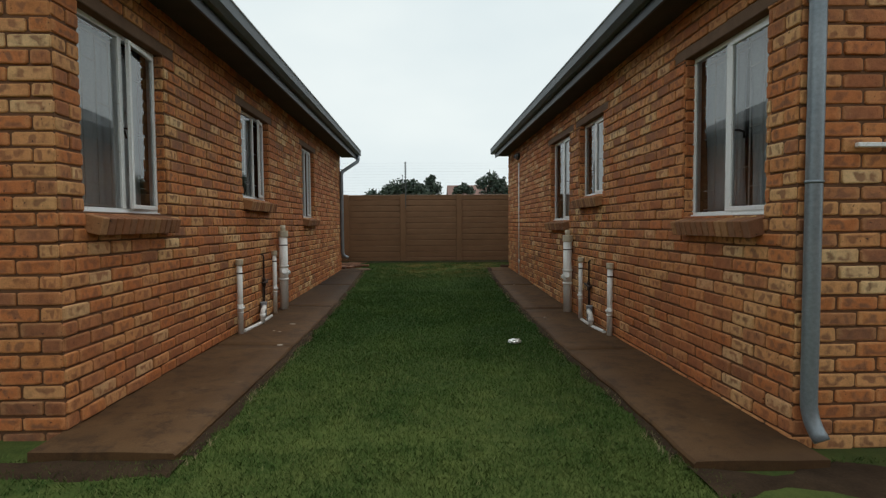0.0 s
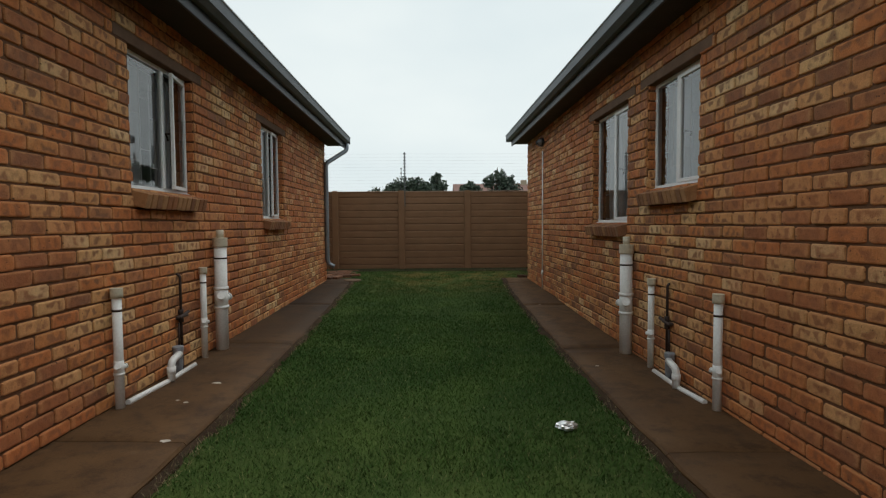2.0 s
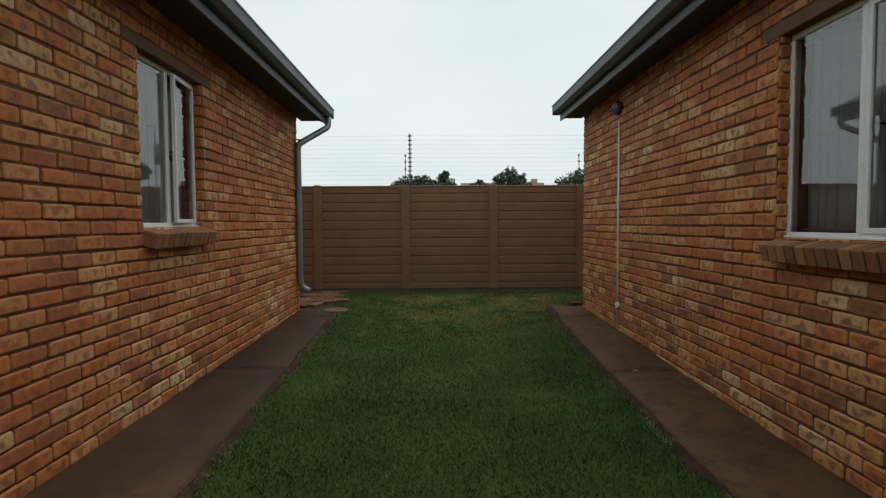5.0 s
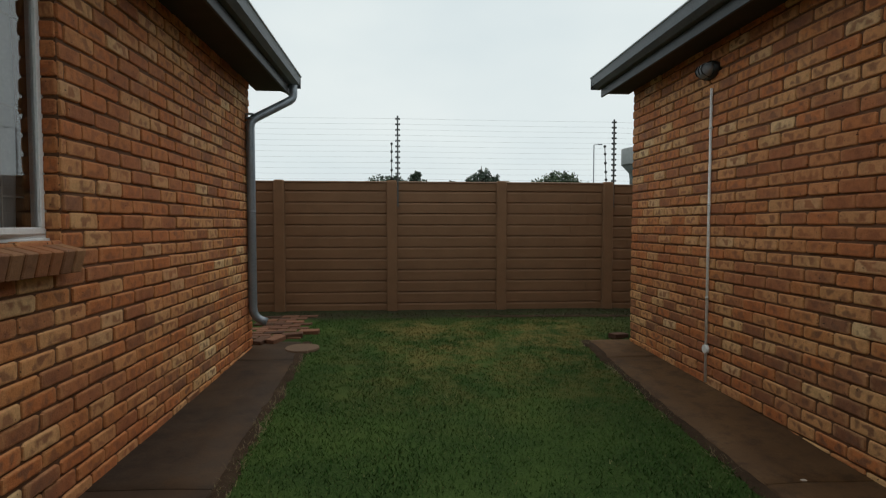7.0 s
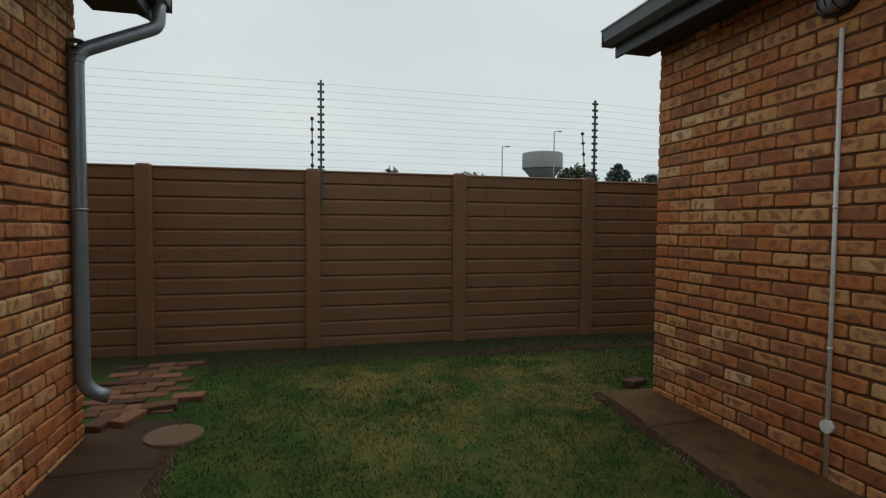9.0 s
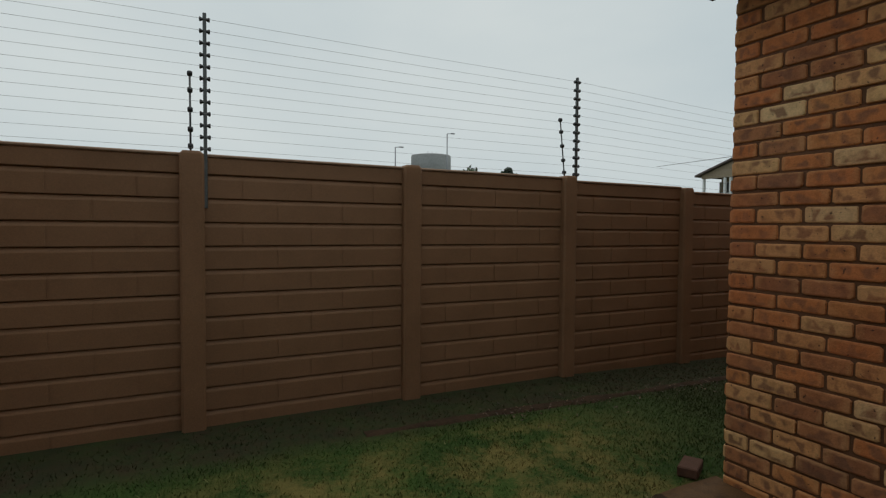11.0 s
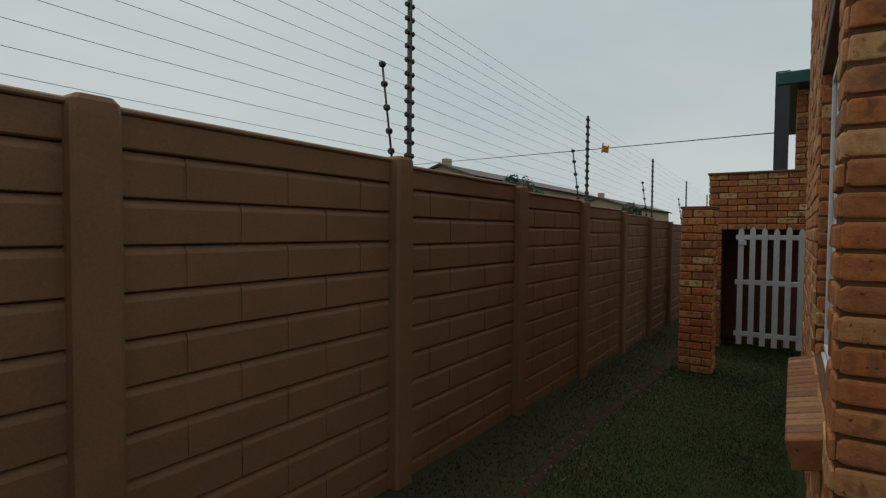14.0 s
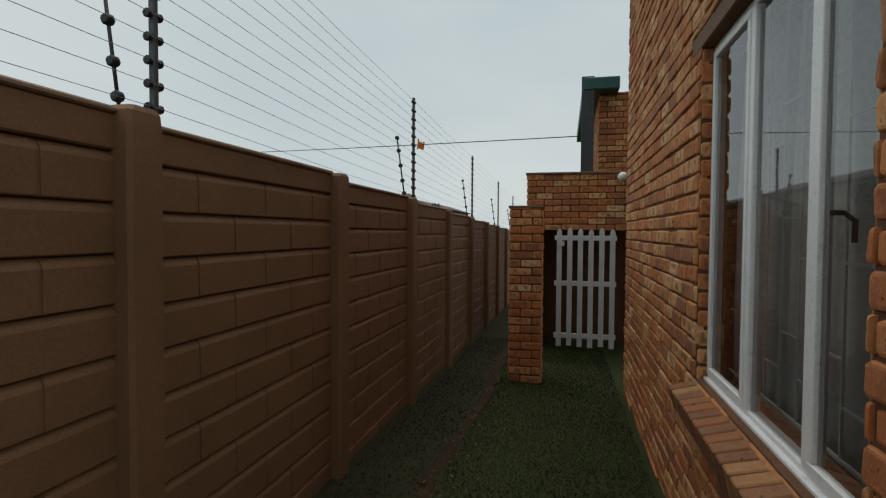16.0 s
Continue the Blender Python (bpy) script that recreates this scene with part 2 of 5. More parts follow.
def slab_material(name):
    """Red-soil stained concrete, darker with damp and algae along the far half of the west strip, gritty and blotched."""
    m, nt, b = graph(name, 0.7, 0.0, 0.2)
    big, mid, fine = place_noise(nt, 1.3, 5.0), place_noise(nt, 7.0, 6.0, 0.7), place_noise(nt, 120.0, 3.0)
    col = ramp(nt, big, [(0.3, (0.076, 0.038, 0.016)), (0.7, (0.140, 0.074, 0.031))])
    col = mix(nt, ramp(nt, mid, [(0.48, (0, 0, 0)), (0.62, (0.7, 0.7, 0.7))]), col, (0.052, 0.028, 0.014))
    col = mix(nt, ramp(nt, place_noise(nt, 4.0, 6.0, 0.75), [(0.60, (0, 0, 0)), (0.70, (0.5, 0.5, 0.5))]), col, (0.17, 0.105, 0.055))
    geo, sep = nt.nodes.new("ShaderNodeNewGeometry"), nt.nodes.new("ShaderNodeSeparateXYZ")
    nt.links.new(geo.outputs["Position"], sep.inputs[0])
    far, west, wet = nt.nodes.new("ShaderNodeMapRange"), nt.nodes.new("ShaderNodeMapRange"), nt.nodes.new("ShaderNodeMath")
    for n, axis, lo, hi in ((far, "Y", 5.8, 9.5), (west, "X", 0.0, -0.5)):
        n.inputs["From Min"].default_value, n.inputs["From Max"].default_value = lo, hi
        nt.links.new(sep.outputs[axis], n.inputs[0])
    wet.operation = "MULTIPLY"
    nt.links.new(far.outputs[0], wet.inputs[0])
    nt.links.new(west.outputs[0], wet.inputs[1])
    damp = mix(nt, wet.outputs[0], (0, 0, 0), ramp(nt, place_noise(nt, 1.9, 6.0, 0.7), [(0.25, (0.35, 0.35, 0.35)), (0.6, (0.95, 0.95, 0.95))]))
    col = mix(nt, damp, col, ramp(nt, mid, [(0.4, (0.024, 0.016, 0.011)), (0.7, (0.056, 0.037, 0.024))]))
    col = mix(nt, 0.5, col, ramp(nt, fine, [(0.3, (0.55, 0.55, 0.55)), (0.65, (1, 1, 1))]), "MULTIPLY")
    nt.links.new(col, b.inputs["Base Color"])
    bump(nt, b, mix(nt, 0.5, mid, fine), 0.5, 0.006)
    return m


M_SLAB = slab_material("stained_concrete")


def lawn_material(name, blades):
    """Lawn: greener and yellower patches, straw-coloured where worn near the fence."""
    m, nt, b = graph(name, 0.9, 0.0, 0.08)
    geo = nt.nodes.new("ShaderNodeNewGeometry")
    if blades:
        base = ramp(nt, geo.outputs["Random Per Island"], [(0.0, (0.019, 0.056, 0.012)), (0.5, (0.034, 0.082, 0.018)), (0.9, (0.064, 0.118, 0.031)), (1.0, (0.20, 0.20, 0.09))])
    else:
        base = ramp(nt, place_noise(nt, 60.0, 3.0), [(0.3, (0.017, 0.036, 0.009)), (0.7, (0.042, 0.073, 0.018))])
    base = mix(nt, ramp(nt, place_noise(nt, 1.3, 4.0), [(0.45, (0, 0, 0)), (0.7, (0.5, 0.5, 0.5))]), base, (0.070, 0.112, 0.025))
    worn = place_noise(nt, 2.4, 8.0, 0.8)
    sep = nt.nodes.new("ShaderNodeSeparateXYZ")
    nt.links.new(geo.outputs["Position"], sep.inputs[0])

    def band(axis, a, c, d, e):
        r = nt.nodes.new("ShaderNodeMapRange")
        r.inputs["From Min"].default_value, r.inputs["From Max"].default_value = a, c
        s = nt.nodes.new("ShaderNodeMapRange")
        s.inputs["From Min"].default_value, s.inputs["From Max"].default_value = e, d
        p = nt.nodes.new("ShaderNodeMath")
        p.operation = "MULTIPLY"
        nt.links.new(sep.outputs[axis], r.inputs[0])
        nt.links.new(sep.outputs[axis], s.inputs[0])
        nt.links.new(r.outputs[0], p.inputs[0])
        nt.links.new(s.outputs[0], p.inputs[1])
        return p.outputs[0]
    worn_place = mix(nt, band("Y", 10.2, 12.4, 13.4, 14.0), (0, 0, 0), mix(nt, band("X", -1.4, -0.2, 1.6, 2.6), (0, 0, 0), ramp(nt, worn, [(0.44, (0, 0, 0)), (0.60, (1, 1, 1))])))
    base = mix(nt, worn_place, base, (0.135, 0.112, 0.036))
    dry = mix(nt, band("Y", -2.0, 1.0, 2.5, 6.0), (0, 0, 0), ramp(nt, place_noise(nt, 3.1, 7.0, 0.75), [(0.35, (0.1, 0.1, 0.1)), (0.65, (0.75, 0.75, 0.75))]))
    base = mix(nt, dry, base, (0.125, 0.150, 0.042))
    thin = mix(nt, band("X", 1.6, 3.2, 40.0, 60.0), (0, 0, 0), ramp(nt, place_noise(nt, 2.6, 6.0, 0.7), [(0.30, (0.5, 0.5, 0.5)), (0.62, (0.95, 0.95, 0.95))]))
    base = mix(nt, thin, base, (0.046, 0.049, 0.023))
    verge = mix(nt, band("Y", 13.72, 13.98, 14.6, 15.0), (0, 0, 0), ramp(nt, place_noise(nt, 3.3, 6.0, 0.7), [(0.3, (0.55, 0.55, 0.55)), (0.6, (1, 1, 1))]))
    base = mix(nt, verge, base, ramp(nt, place_noise(nt, 14.0, 4.0), [(0.35, (0.028, 0.034, 0.017)), (0.65, (0.045, 0.034, 0.020))]))
    nt.links.new(base, b.inputs["Base Color"])
    if not blades:
        bump(nt, b, place_noise(nt, 90.0), 0.6, 0.02)
    return m


M_LAWN = lawn_material("lawn", False)
M_BLADE = lawn_material("grass_blades", True)

# ---- building helpers ----


def box_into(bm, x0, x1, y0, y1, z0, z1, chamfer=0.0):
    vs = [bm.verts.new((x, y, z)) for x in (x0, x1) for y in (y0, y1) for z in (z0, z1)]
    fs = [bm.faces.new([vs[i] for i in q]) for q in ((0, 1, 3, 2), (4, 6, 7, 5), (0, 4, 5, 1), (2, 3, 7, 6), (0, 2, 6, 4), (1, 5, 7, 3))]
    if chamfer:
        es = {e for f in fs for e in f.edges}
        bmesh.ops.bevel(bm, geom=list(es), offset=chamfer, segments=1, affect="EDGES")
    return vs


def tube_into(bm, pts, r, n=12, caps=True, taper=None):
    """A round pipe along a line of points."""
    pts = [Vector(p) for p in pts]
    rings = []
    side = None
    for i, p in enumerate(pts):
        fore = pts[i + 1] - p if i + 1 < len(pts) else p - pts[i - 1]
        back = p - pts[i - 1] if i else fore
        d = (fore.normalized() + back.normalized()).normalized()
        if side is None:
            side = d.orthogonal().normalized()
        side = (side - d * side.dot(d)).normalized()
        up = d.cross(side)
        rr = r if taper is None else r * taper[i]
        rings.append([bm.verts.new(p + rr * (side * math.cos(2 * math.pi * k / n) + up * math.sin(2 * math.pi * k / n))) for k in range(n)])
    for a, c in zip(rings, rings[1:]):
        for k in range(n):
            f = bm.faces.new((a[k], a[(k + 1) % n], c[(k + 1) % n], c[k]))
            f.smooth = True
    if caps:
        bm.faces.new(rings[0][::-1])
        bm.faces.new(rings[-1])


def mesh_of(name, bm, material):
    me = bpy.data.meshes.new(name)
    bmesh.ops.recalc_face_normals(bm, faces=bm.faces)
    bm.to_mesh(me)
    bm.free()
    me.materials.append(material)
    return me


def part(name, bm, material, parent=None, label=""):
    ob = new(name, mesh_of(name, bm, material))
    ob.parent = parent
    return tagged(ob, label)


def boxes(name, material, parent, *dims, chamfer=0.0, label=""):
    bm = bmesh.new()
    for d in dims:
        box_into(bm, *d, chamfer=chamfer)
    return part(name, bm, material, parent, label)


def tube(name, material, parent, pts, r, n=12, label=""):
    bm = bmesh.new()
    tube_into(bm, pts, r, n)
    return part(name, bm, material, parent, label)


def thing(name, label, category, group="", kind="", at=(0, 0, 0)):
    ob = new(name)
    ob.location = at
    return tagged(ob, label, category, group, kind)


def arc(p, a, b, n=5):
    """Points that round the corner at p between a and b."""
    p, a, b = Vector(p), Vector(a), Vector(b)
    return [(1 - s) ** 2 * a + 2 * s * (1 - s) * p + s * s * b for s in (i / n for i in range(n + 1))]


def ease(v, xs, ys):
    return float(np.interp(v, xs, ys))


def base_z(x, y):
    """Level of the paving along the walls."""
    cross = -0.020 * max(-2.5, min(2.5, x)) * max(0.0, min(1.0, (11 - y) / 4))
    rise = ease(y, (-40, 0, 7, 12.5, 14.4, 20, 60), (-0.05, -0.045, -0.045, 0.065, 0.12, 0.14, 0.2))
    drop = -0.028 * max(0.0, min(x, 14) - 2.4) * max(0.0, min(1.0, (y - 11) / 1.5))
    return rise + cross + drop


def ground_z(x, y):
    return base_z(x, y) - ease(y, (0, 4, 9, 12, 13), (0.06, 0.05, 0.03, 0.02, 0.0))


# ---- ground ----
def ground_sheet():
    xs = [-1500, -300, -80, -30, -12] + [v * 0.5 for v in range(-12, 45)] + [30, 80, 300, 1500]
    ys = [-300, -80, -30, -10] + [v * 0.5 for v in range(-6, 42)] + [30, 60, 150, 500, 2500]
    bm = bmesh.new()
    grid = [[bm.verts.new((x, y, ground_z(x, y) + 0.008 * noise.noise((x * 1.3, y * 1.3, 0)))) for x in xs] for y in ys]
    for r, s in zip(grid, grid[1:]):
        for i in range(len(xs) - 1):
            bm.faces.new((r[i], r[i + 1], s[i + 1], s[i])).smooth = True
    ob = part("ground", bm, M_LAWN)
    tagged(ob, "mown green lawn with worn yellow patches near the fence", "ground", kind="structure")


ground_sheet()

# ---- brick walls ----
COURSE, PITCH, JOINT = 0.085, 0.232, 0.011
BRICK_PROUD, BRICK_DEEP = 0.012, 0.03


def brick_verts(a0, a1, z0, z1, rng):
    """A tumbled brick face in (along, out, up): rings of eight points with knocked-off corners, back to front."""
    k = min(1.0, (a1 - a0) / 0.1)
    u0, u1, w0, w1 = a0 + rng.uniform(-0.003, 0.005) * k, a1 + rng.uniform(-0.005, 0.003) * k, z0 + rng.uniform(-0.003, 0.004), z1 + rng.uniform(-0.005, 0.003)
    ring = []
    for x, z, sx, sz in ((u0, w0, 1, 1), (u1, w0, -1, 1), (u1, w1, -1, -1), (u0, w1, 1, -1)):
        cut, up = rng.uniform(0.005, 0.016) * k, rng.uniform(0.004, 0.011)
        pair = [(x + sx * cut, z + rng.uniform(-0.0015, 0.0015)), (x + rng.uniform(-0.0015, 0.0015), z + sz * up)]
        ring += pair if sx * sz < 0 else pair[::-1]
    m, n = (u0 + u1) / 2, (w0 + w1) / 2
    lean, tip = rng.uniform(-0.004, 0.004), rng.uniform(-0.003, 0.003)
    out = []
    for depth, inset in ((-BRICK_DEEP, 0.0), (BRICK_PROUD - 0.008, 0.0), (BRICK_PROUD - 0.002, 0.003), (BRICK_PROUD, 0.010)):
        for x, z in ring:
            d = depth + (0.0 if depth < 0 else lean * (x - m) / (u1 - u0) + tip * (z - n) / (w1 - w0))
            out.append((x + (inset if x < m else -inset) * k, d, z + (inset if z < n else -inset)))
    return out


BRICK_FACES = [(8 * q + i, 8 * q + (i + 1) % 8, 8 * q + 8 + (i + 1) % 8, 8 * q + 8 + i) for q in range(3) for i in range(8)] + [tuple(range(24, 32))]


def mark_spots(me, spots):
    """Where each point lies on its own brick, from -1 to 1 along and up."""
    me.attributes.new("brick_spot", "FLOAT_VECTOR", "POINT").data.foreach_set("vector", [c for p in spots for c in p])


def brick_mesh(name, a, h, material, seed):
    me = bpy.data.meshes.new(name)
    verts = brick_verts(-a / 2, a / 2, -h / 2, h / 2, random.Random(seed))
    me.from_pydata(verts, [], BRICK_FACES)
    mark_spots(me, [(2 * p[0] / a, 2 * p[2] / h, 0.0) for p in verts])
    me.materials.append(material)
    return me


STRETCHER = [brick_mesh("brick", PITCH - JOINT, COURSE - JOINT, M_BRICK_ONE, k) for k in range(14)]
HEADER = [brick_mesh("half_brick", PITCH / 2 - JOINT, COURSE - JOINT, M_BRICK_ONE, 40 + k) for k in range(8)]
PENDING = []


def brick_face(parent, origin, along, out, length, z0, z1, holes=(), near=None, slope=None, start=0.0):
    """Stretcher bond on one face. origin: where along = 0; out: the way the face looks; holes: (a0, a1, z0, z1);
    near: the stretch whose bricks are pieces of their own; slope(a): top of the wall there."""
    along, out, origin = Vector(along), Vector(out), Vector(origin)
    turn = Matrix((along, out, Vector((0, 0, 1)))).transposed()
    joined, single = [], []
    rng = random.Random(int(abs(origin.x * 131 + origin.y * 17 + length * 7)))
    row = 0
    z = z0
    while z < z1 - 0.01:
        top = min(z + COURSE - JOINT, z1)
        a = start - (PITCH / 2 if row % 2 else 0.0) - (PITCH if start else 0.0)
        while a < length - 0.005:
            b = a + PITCH - JOINT
            if a < 0 <= b - 0.02:
                lo, hi = BRICK_DEEP * 0.0, b
            else:
                lo, hi = a, b
            hi = length if length - hi < 0.035 else hi
            if hi - lo > 0.02 and lo >= 0:
                spans = [(lo, hi, z, top)]
                for h0, h1, g0, g1 in holes:
                    nxt = []
                    for s0, s1, t0, t1 in spans:
                        if s1 <= h0 or s0 >= h1 or t1 <= g0 or t0 >= g1:
                            nxt.append((s0, s1, t0, t1))
                            continue
                        nxt += [q for q in ((s0, min(s1, h0), t0, t1), (max(s0, h1), s1, t0, t1)) if q[1] - q[0] > 0.012]
                        m0, m1 = max(s0, h0), min(s1, h1)
                        nxt += [q for q in ((m0, m1, t0, min(t1, g0)), (m0, m1, max(t0, g1), t1)) if q[3] - q[2] > 0.012]
                    spans = nxt
                for s in spans:
                    if slope and s[3] > slope((s[0] + s[1]) / 2):
                        continue
                    mid = (s[0] + s[1]) / 2
                    size = s[1] - s[0]
                    whole = abs(s[3] - s[2] - (COURSE - JOINT)) < 0.002
                    kind = STRETCHER if abs(size - (PITCH - JOINT)) < 0.003 else HEADER if abs(size - (PITCH / 2 - JOINT)) < 0.004 else None
                    if whole and kind and near and near[0] <= mid <= near[1] and near[2] <= (s[2] + s[3]) / 2 <= near[3] and len(single) < 300:
                        single.append((mid, (s[2] + s[3]) / 2, rng.choice(kind)))
                    else:
                        joined.append(s)
            a += PITCH
        z += COURSE
        row += 1
    verts, faces, spots = [], [], []
    for s in joined:
        k = len(verts)
        j = rng.uniform(-0.004, 0.004)
        for p in brick_verts(*s, rng):
            w = along * p[0] + out * (p[1] + (j if p[1] > 0 else 0))
            verts.append((origin.x + w.x, origin.y + w.y, p[2]))
            spots.append((2 * (p[0] - s[0]) / (s[1] - s[0]) - 1, 2 * (p[2] - s[2]) / (s[3] - s[2]) - 1, 0.0))
        faces += [tuple(k + i for i in f) for f in BRICK_FACES]
    if verts:
        me = bpy.data.meshes.new("brickwork")
        me.from_pydata(verts, [], faces)
        mark_spots(me, spots)
        me.materials.append(M_BRICK)
        ob = new("brickwork", me)
        ob.parent = parent
        tagged(ob, kind="stuff")
    for a, zc, kind in single:
        w = origin + along * a + out * rng.uniform(-0.004, 0.004)
        PENDING.append((kind, parent, Matrix.Translation((w.x, w.y, zc)) @ turn.to_4x4() @ pose(0, 0, 0, rng.uniform(-0.6, 0.6), rng.uniform(-0.8, 0.8), rng.uniform(-0.6, 0.6))))


def lay_bricks():
    for me, parent, m in PENDING:
        ob = new(me.name.split(".")[0], me)
        ob.parent = parent
        ob.matrix_basis = m


def wall_core(name, label, axis, plane, thick, a0, a1, z0, z1, holes=()):
    """The wall's body behind its bricks, with openings through it. axis: the way it runs; plane: its outer face; thick: signed, inwards."""
    bm = bmesh.new()
    cuts_a = sorted({a0, a1, *(h[0] for h in holes), *(h[1] for h in holes)})
    for c, d in zip(cuts_a, cuts_a[1:]):
        inside = [h for h in holes if h[0] < (c + d) / 2 < h[1]]
        levels = [z0, z1] if not inside else [z0, inside[0][2], inside[0][3], z1]
        for lo, hi in zip(levels[::2], levels[1::2]):
            p, q = sorted((plane, plane + thick))
            if axis == "y":
                box_into(bm, p, q, c, d, lo, hi)
            else:
                box_into(bm, c, d, p, q, lo, hi)
    bmesh.ops.remove_doubles(bm, verts=bm.verts, dist=0.0005)
    ob = part(name, bm, M_MORTAR)
    return tagged(ob, label, "wall", kind="structure")


LX, RX, L0, L1, R0, R1 = -1.95, 2.0, 2.92, 12.55, 2.80, 12.56
WALL_TOP = 2.72
L_WIN = [(3.13, 4.13, 1.19, 2.38), (5.83, 6.82, 1.405, 2.38), (8.66, 9.60, 1.225, 2.38)]
R_WIN = [(3.06, 4.05, 1.145, 2.335), (5.90, 6.81, 1.43, 2.335), (7.27, 8.38, 1.145, 2.335)]
E_WIN = (2.25, 3.67, 0.87, 2.36)
RIDGE_X, PITCH_UP = 4.3, math.tan(radians(24))


def reveals(parent, axis, plane, out, wins):
    """Brick ends that line the two sides of each opening."""
    for a0, a1, z0, z1 in wins:
        for a, face in ((a0, 1), (a1, -1)):
            o = (plane, a, 0) if axis == "y" else (a, plane, 0)
            inwards = (-out, 0, 0) if axis == "y" else (0, -out, 0)
            look_way = (0, face, 0) if axis == "y" else (face, 0, 0)
            brick_face(parent, o, inwards, look_way, 0.085, z0 - 0.01 - ((z0 - 0.01) % COURSE), z1, [(-1, 1, -1, z0 - 0.03)])


def lintel_holes(wins):
    return [(a - 0.17, b + 0.17, h, h + 0.085) for a, b, _, h in wins]


def gable(half):
    return lambda a: WALL_TOP + PITCH_UP * (half - abs(a - half))


def half_gable(a):
    return WALL_TOP + PITCH_UP * a


wall_lw = wall_core("wall_west_long", "orange-brown stock brick side wall with recessed mortar joints", "y", LX, -0.23, L0, L1, -0.3, WALL_TOP, L_WIN)
brick_face(wall_lw, (LX, L0, 0), (0, 1, 0), (1, 0, 0), L1 - L0, -0.085, WALL_TOP, [(a - L0, b - L0, c, d) for a, b, c, d in L_WIN + lintel_holes(L_WIN)], near=(2.0, 6.2, 0.3, 1.3))
wall_rw = wall_core("wall_east_long", "orange-brown stock brick side wall with recessed mortar joints", "y", RX, 0.23, R0, R1, -0.3, WALL_TOP, R_WIN)
brick_face(wall_rw, (RX, R0, 0), (0, 1, 0), (-1, 0, 0), R1 - R0, -0.145, WALL_TOP, [(a - R0, b - R0, c, d) for a, b, c, d in R_WIN + lintel_holes(R_WIN)], near=(5.6, 9.8, 0.3, 1.7))
reveals(wall_lw, "y", LX, 1, L_WIN)
reveals(wall_rw, "y", RX, -1, R_WIN)
# gable walls that face the lane between them and the start of the walk
E_END, W_END = 6.55, -6.5
wall_re = wall_core("wall_east_gable_rear", "brick gable end wall facing the fence", "x", R1, -0.23, RX + 0.23, E_END, -0.3, WALL_TOP, [E_WIN])
brick_face(wall_re, (RX, R1, 0), (1, 0, 0), (0, 1, 0), E_END - RX, -0.145, 4.9, [(E_WIN[0] - RX, E_WIN[1] - RX, E_WIN[2], E_WIN[3])] + [(a - RX, b - RX, c, d) for a, b, c, d in lintel_holes([E_WIN])], near=(0.0, 3.4, 0.4, 2.2), start=PITCH / 2, slope=half_gable)
reveals(wall_re, "x", R1, 1, [E_WIN])
wall_rf = wall_core("wall_east_gable_front", "brick gable end wall", "x", R0, 0.23, RX + 0.23, E_END, -0.3, WALL_TOP)
brick_face(wall_rf, (RX, R0, 0), (1, 0, 0), (0, -1, 0), E_END - RX, -0.145, 4.0, near=(0.0, 0.9, -0.1, 2.6), start=PITCH / 2, slope=half_gable)
wall_lf = wall_core("wall_west_gable_front", "brick gable end wall", "x", L0, 0.23, W_END, LX - 0.23, -0.3, WALL_TOP)
brick_face(wall_lf, (LX, L0, 0), (-1, 0, 0), (0, -1, 0), LX - W_END, -0.085, 4.0, near=(0.0, 0.9, -0.1, 2.6), start=PITCH / 2, slope=gable((LX - W_END) / 2))
wall_le = wall_core("wall_west_gable_rear", "brick gable end wall facing the fence", "x", L1, -0.23, W_END, LX - 0.23, -0.3, WALL_TOP)
brick_face(wall_le, (LX, L1, 0), (-1, 0, 0), (0, 1, 0), LX - W_END, -0.085, 4.0, start=PITCH / 2, slope=gable((LX - W_END) / 2))
for nm, x, y0, y1 in (("wall_east_back", E_END - 0.23, R0 + 0.23, R1 - 0.23), ("wall_west_back", W_END, L0 + 0.23, L1 - 0.23)):
    tagged(boxes(nm, M_MORTAR, None, (x, x + 0.23, y0, y1, -0.3, WALL_TOP + (2.0 if x > 0 else 0))), "plain brick back wall", "wall", kind="structure")


def gable_core(name, x0, x1, y0, y1):
    bm = bmesh.new()
    mid = x1 if x0 > 0 else (x0 + x1) / 2
    top = WALL_TOP + PITCH_UP * (mid - x0)
    prof = [(x0, WALL_TOP), (x1 - (0.001 if x0 > 0 else 0), WALL_TOP), (mid, top)]
    a, b = [[bm.verts.new((x, y, z)) for x, z in prof] for y in (y0, y1)]
    bm.faces.new(a)
    bm.faces.new(b[::-1])
    for i in range(3):
        bm.faces.new((a[i], a[(i + 1) % 3], b[(i + 1) % 3], b[i]))
    tagged(part(name, bm, M_MORTAR), "brick gable above the end wall", "wall", kind="structure")


gable_core("wall_gable_top_1", RX + 0.02, E_END, R1 - 0.23, R1)
gable_core("wall_gable_top_2", RX + 0.02, E_END, R0, R0 + 0.23)
gable_core("wall_gable_top_3", W_END, LX - 0.02, L1 - 0.23, L1)
gable_core("wall_gable_top_4", W_END, LX - 0.02, L0, L0 + 0.23)

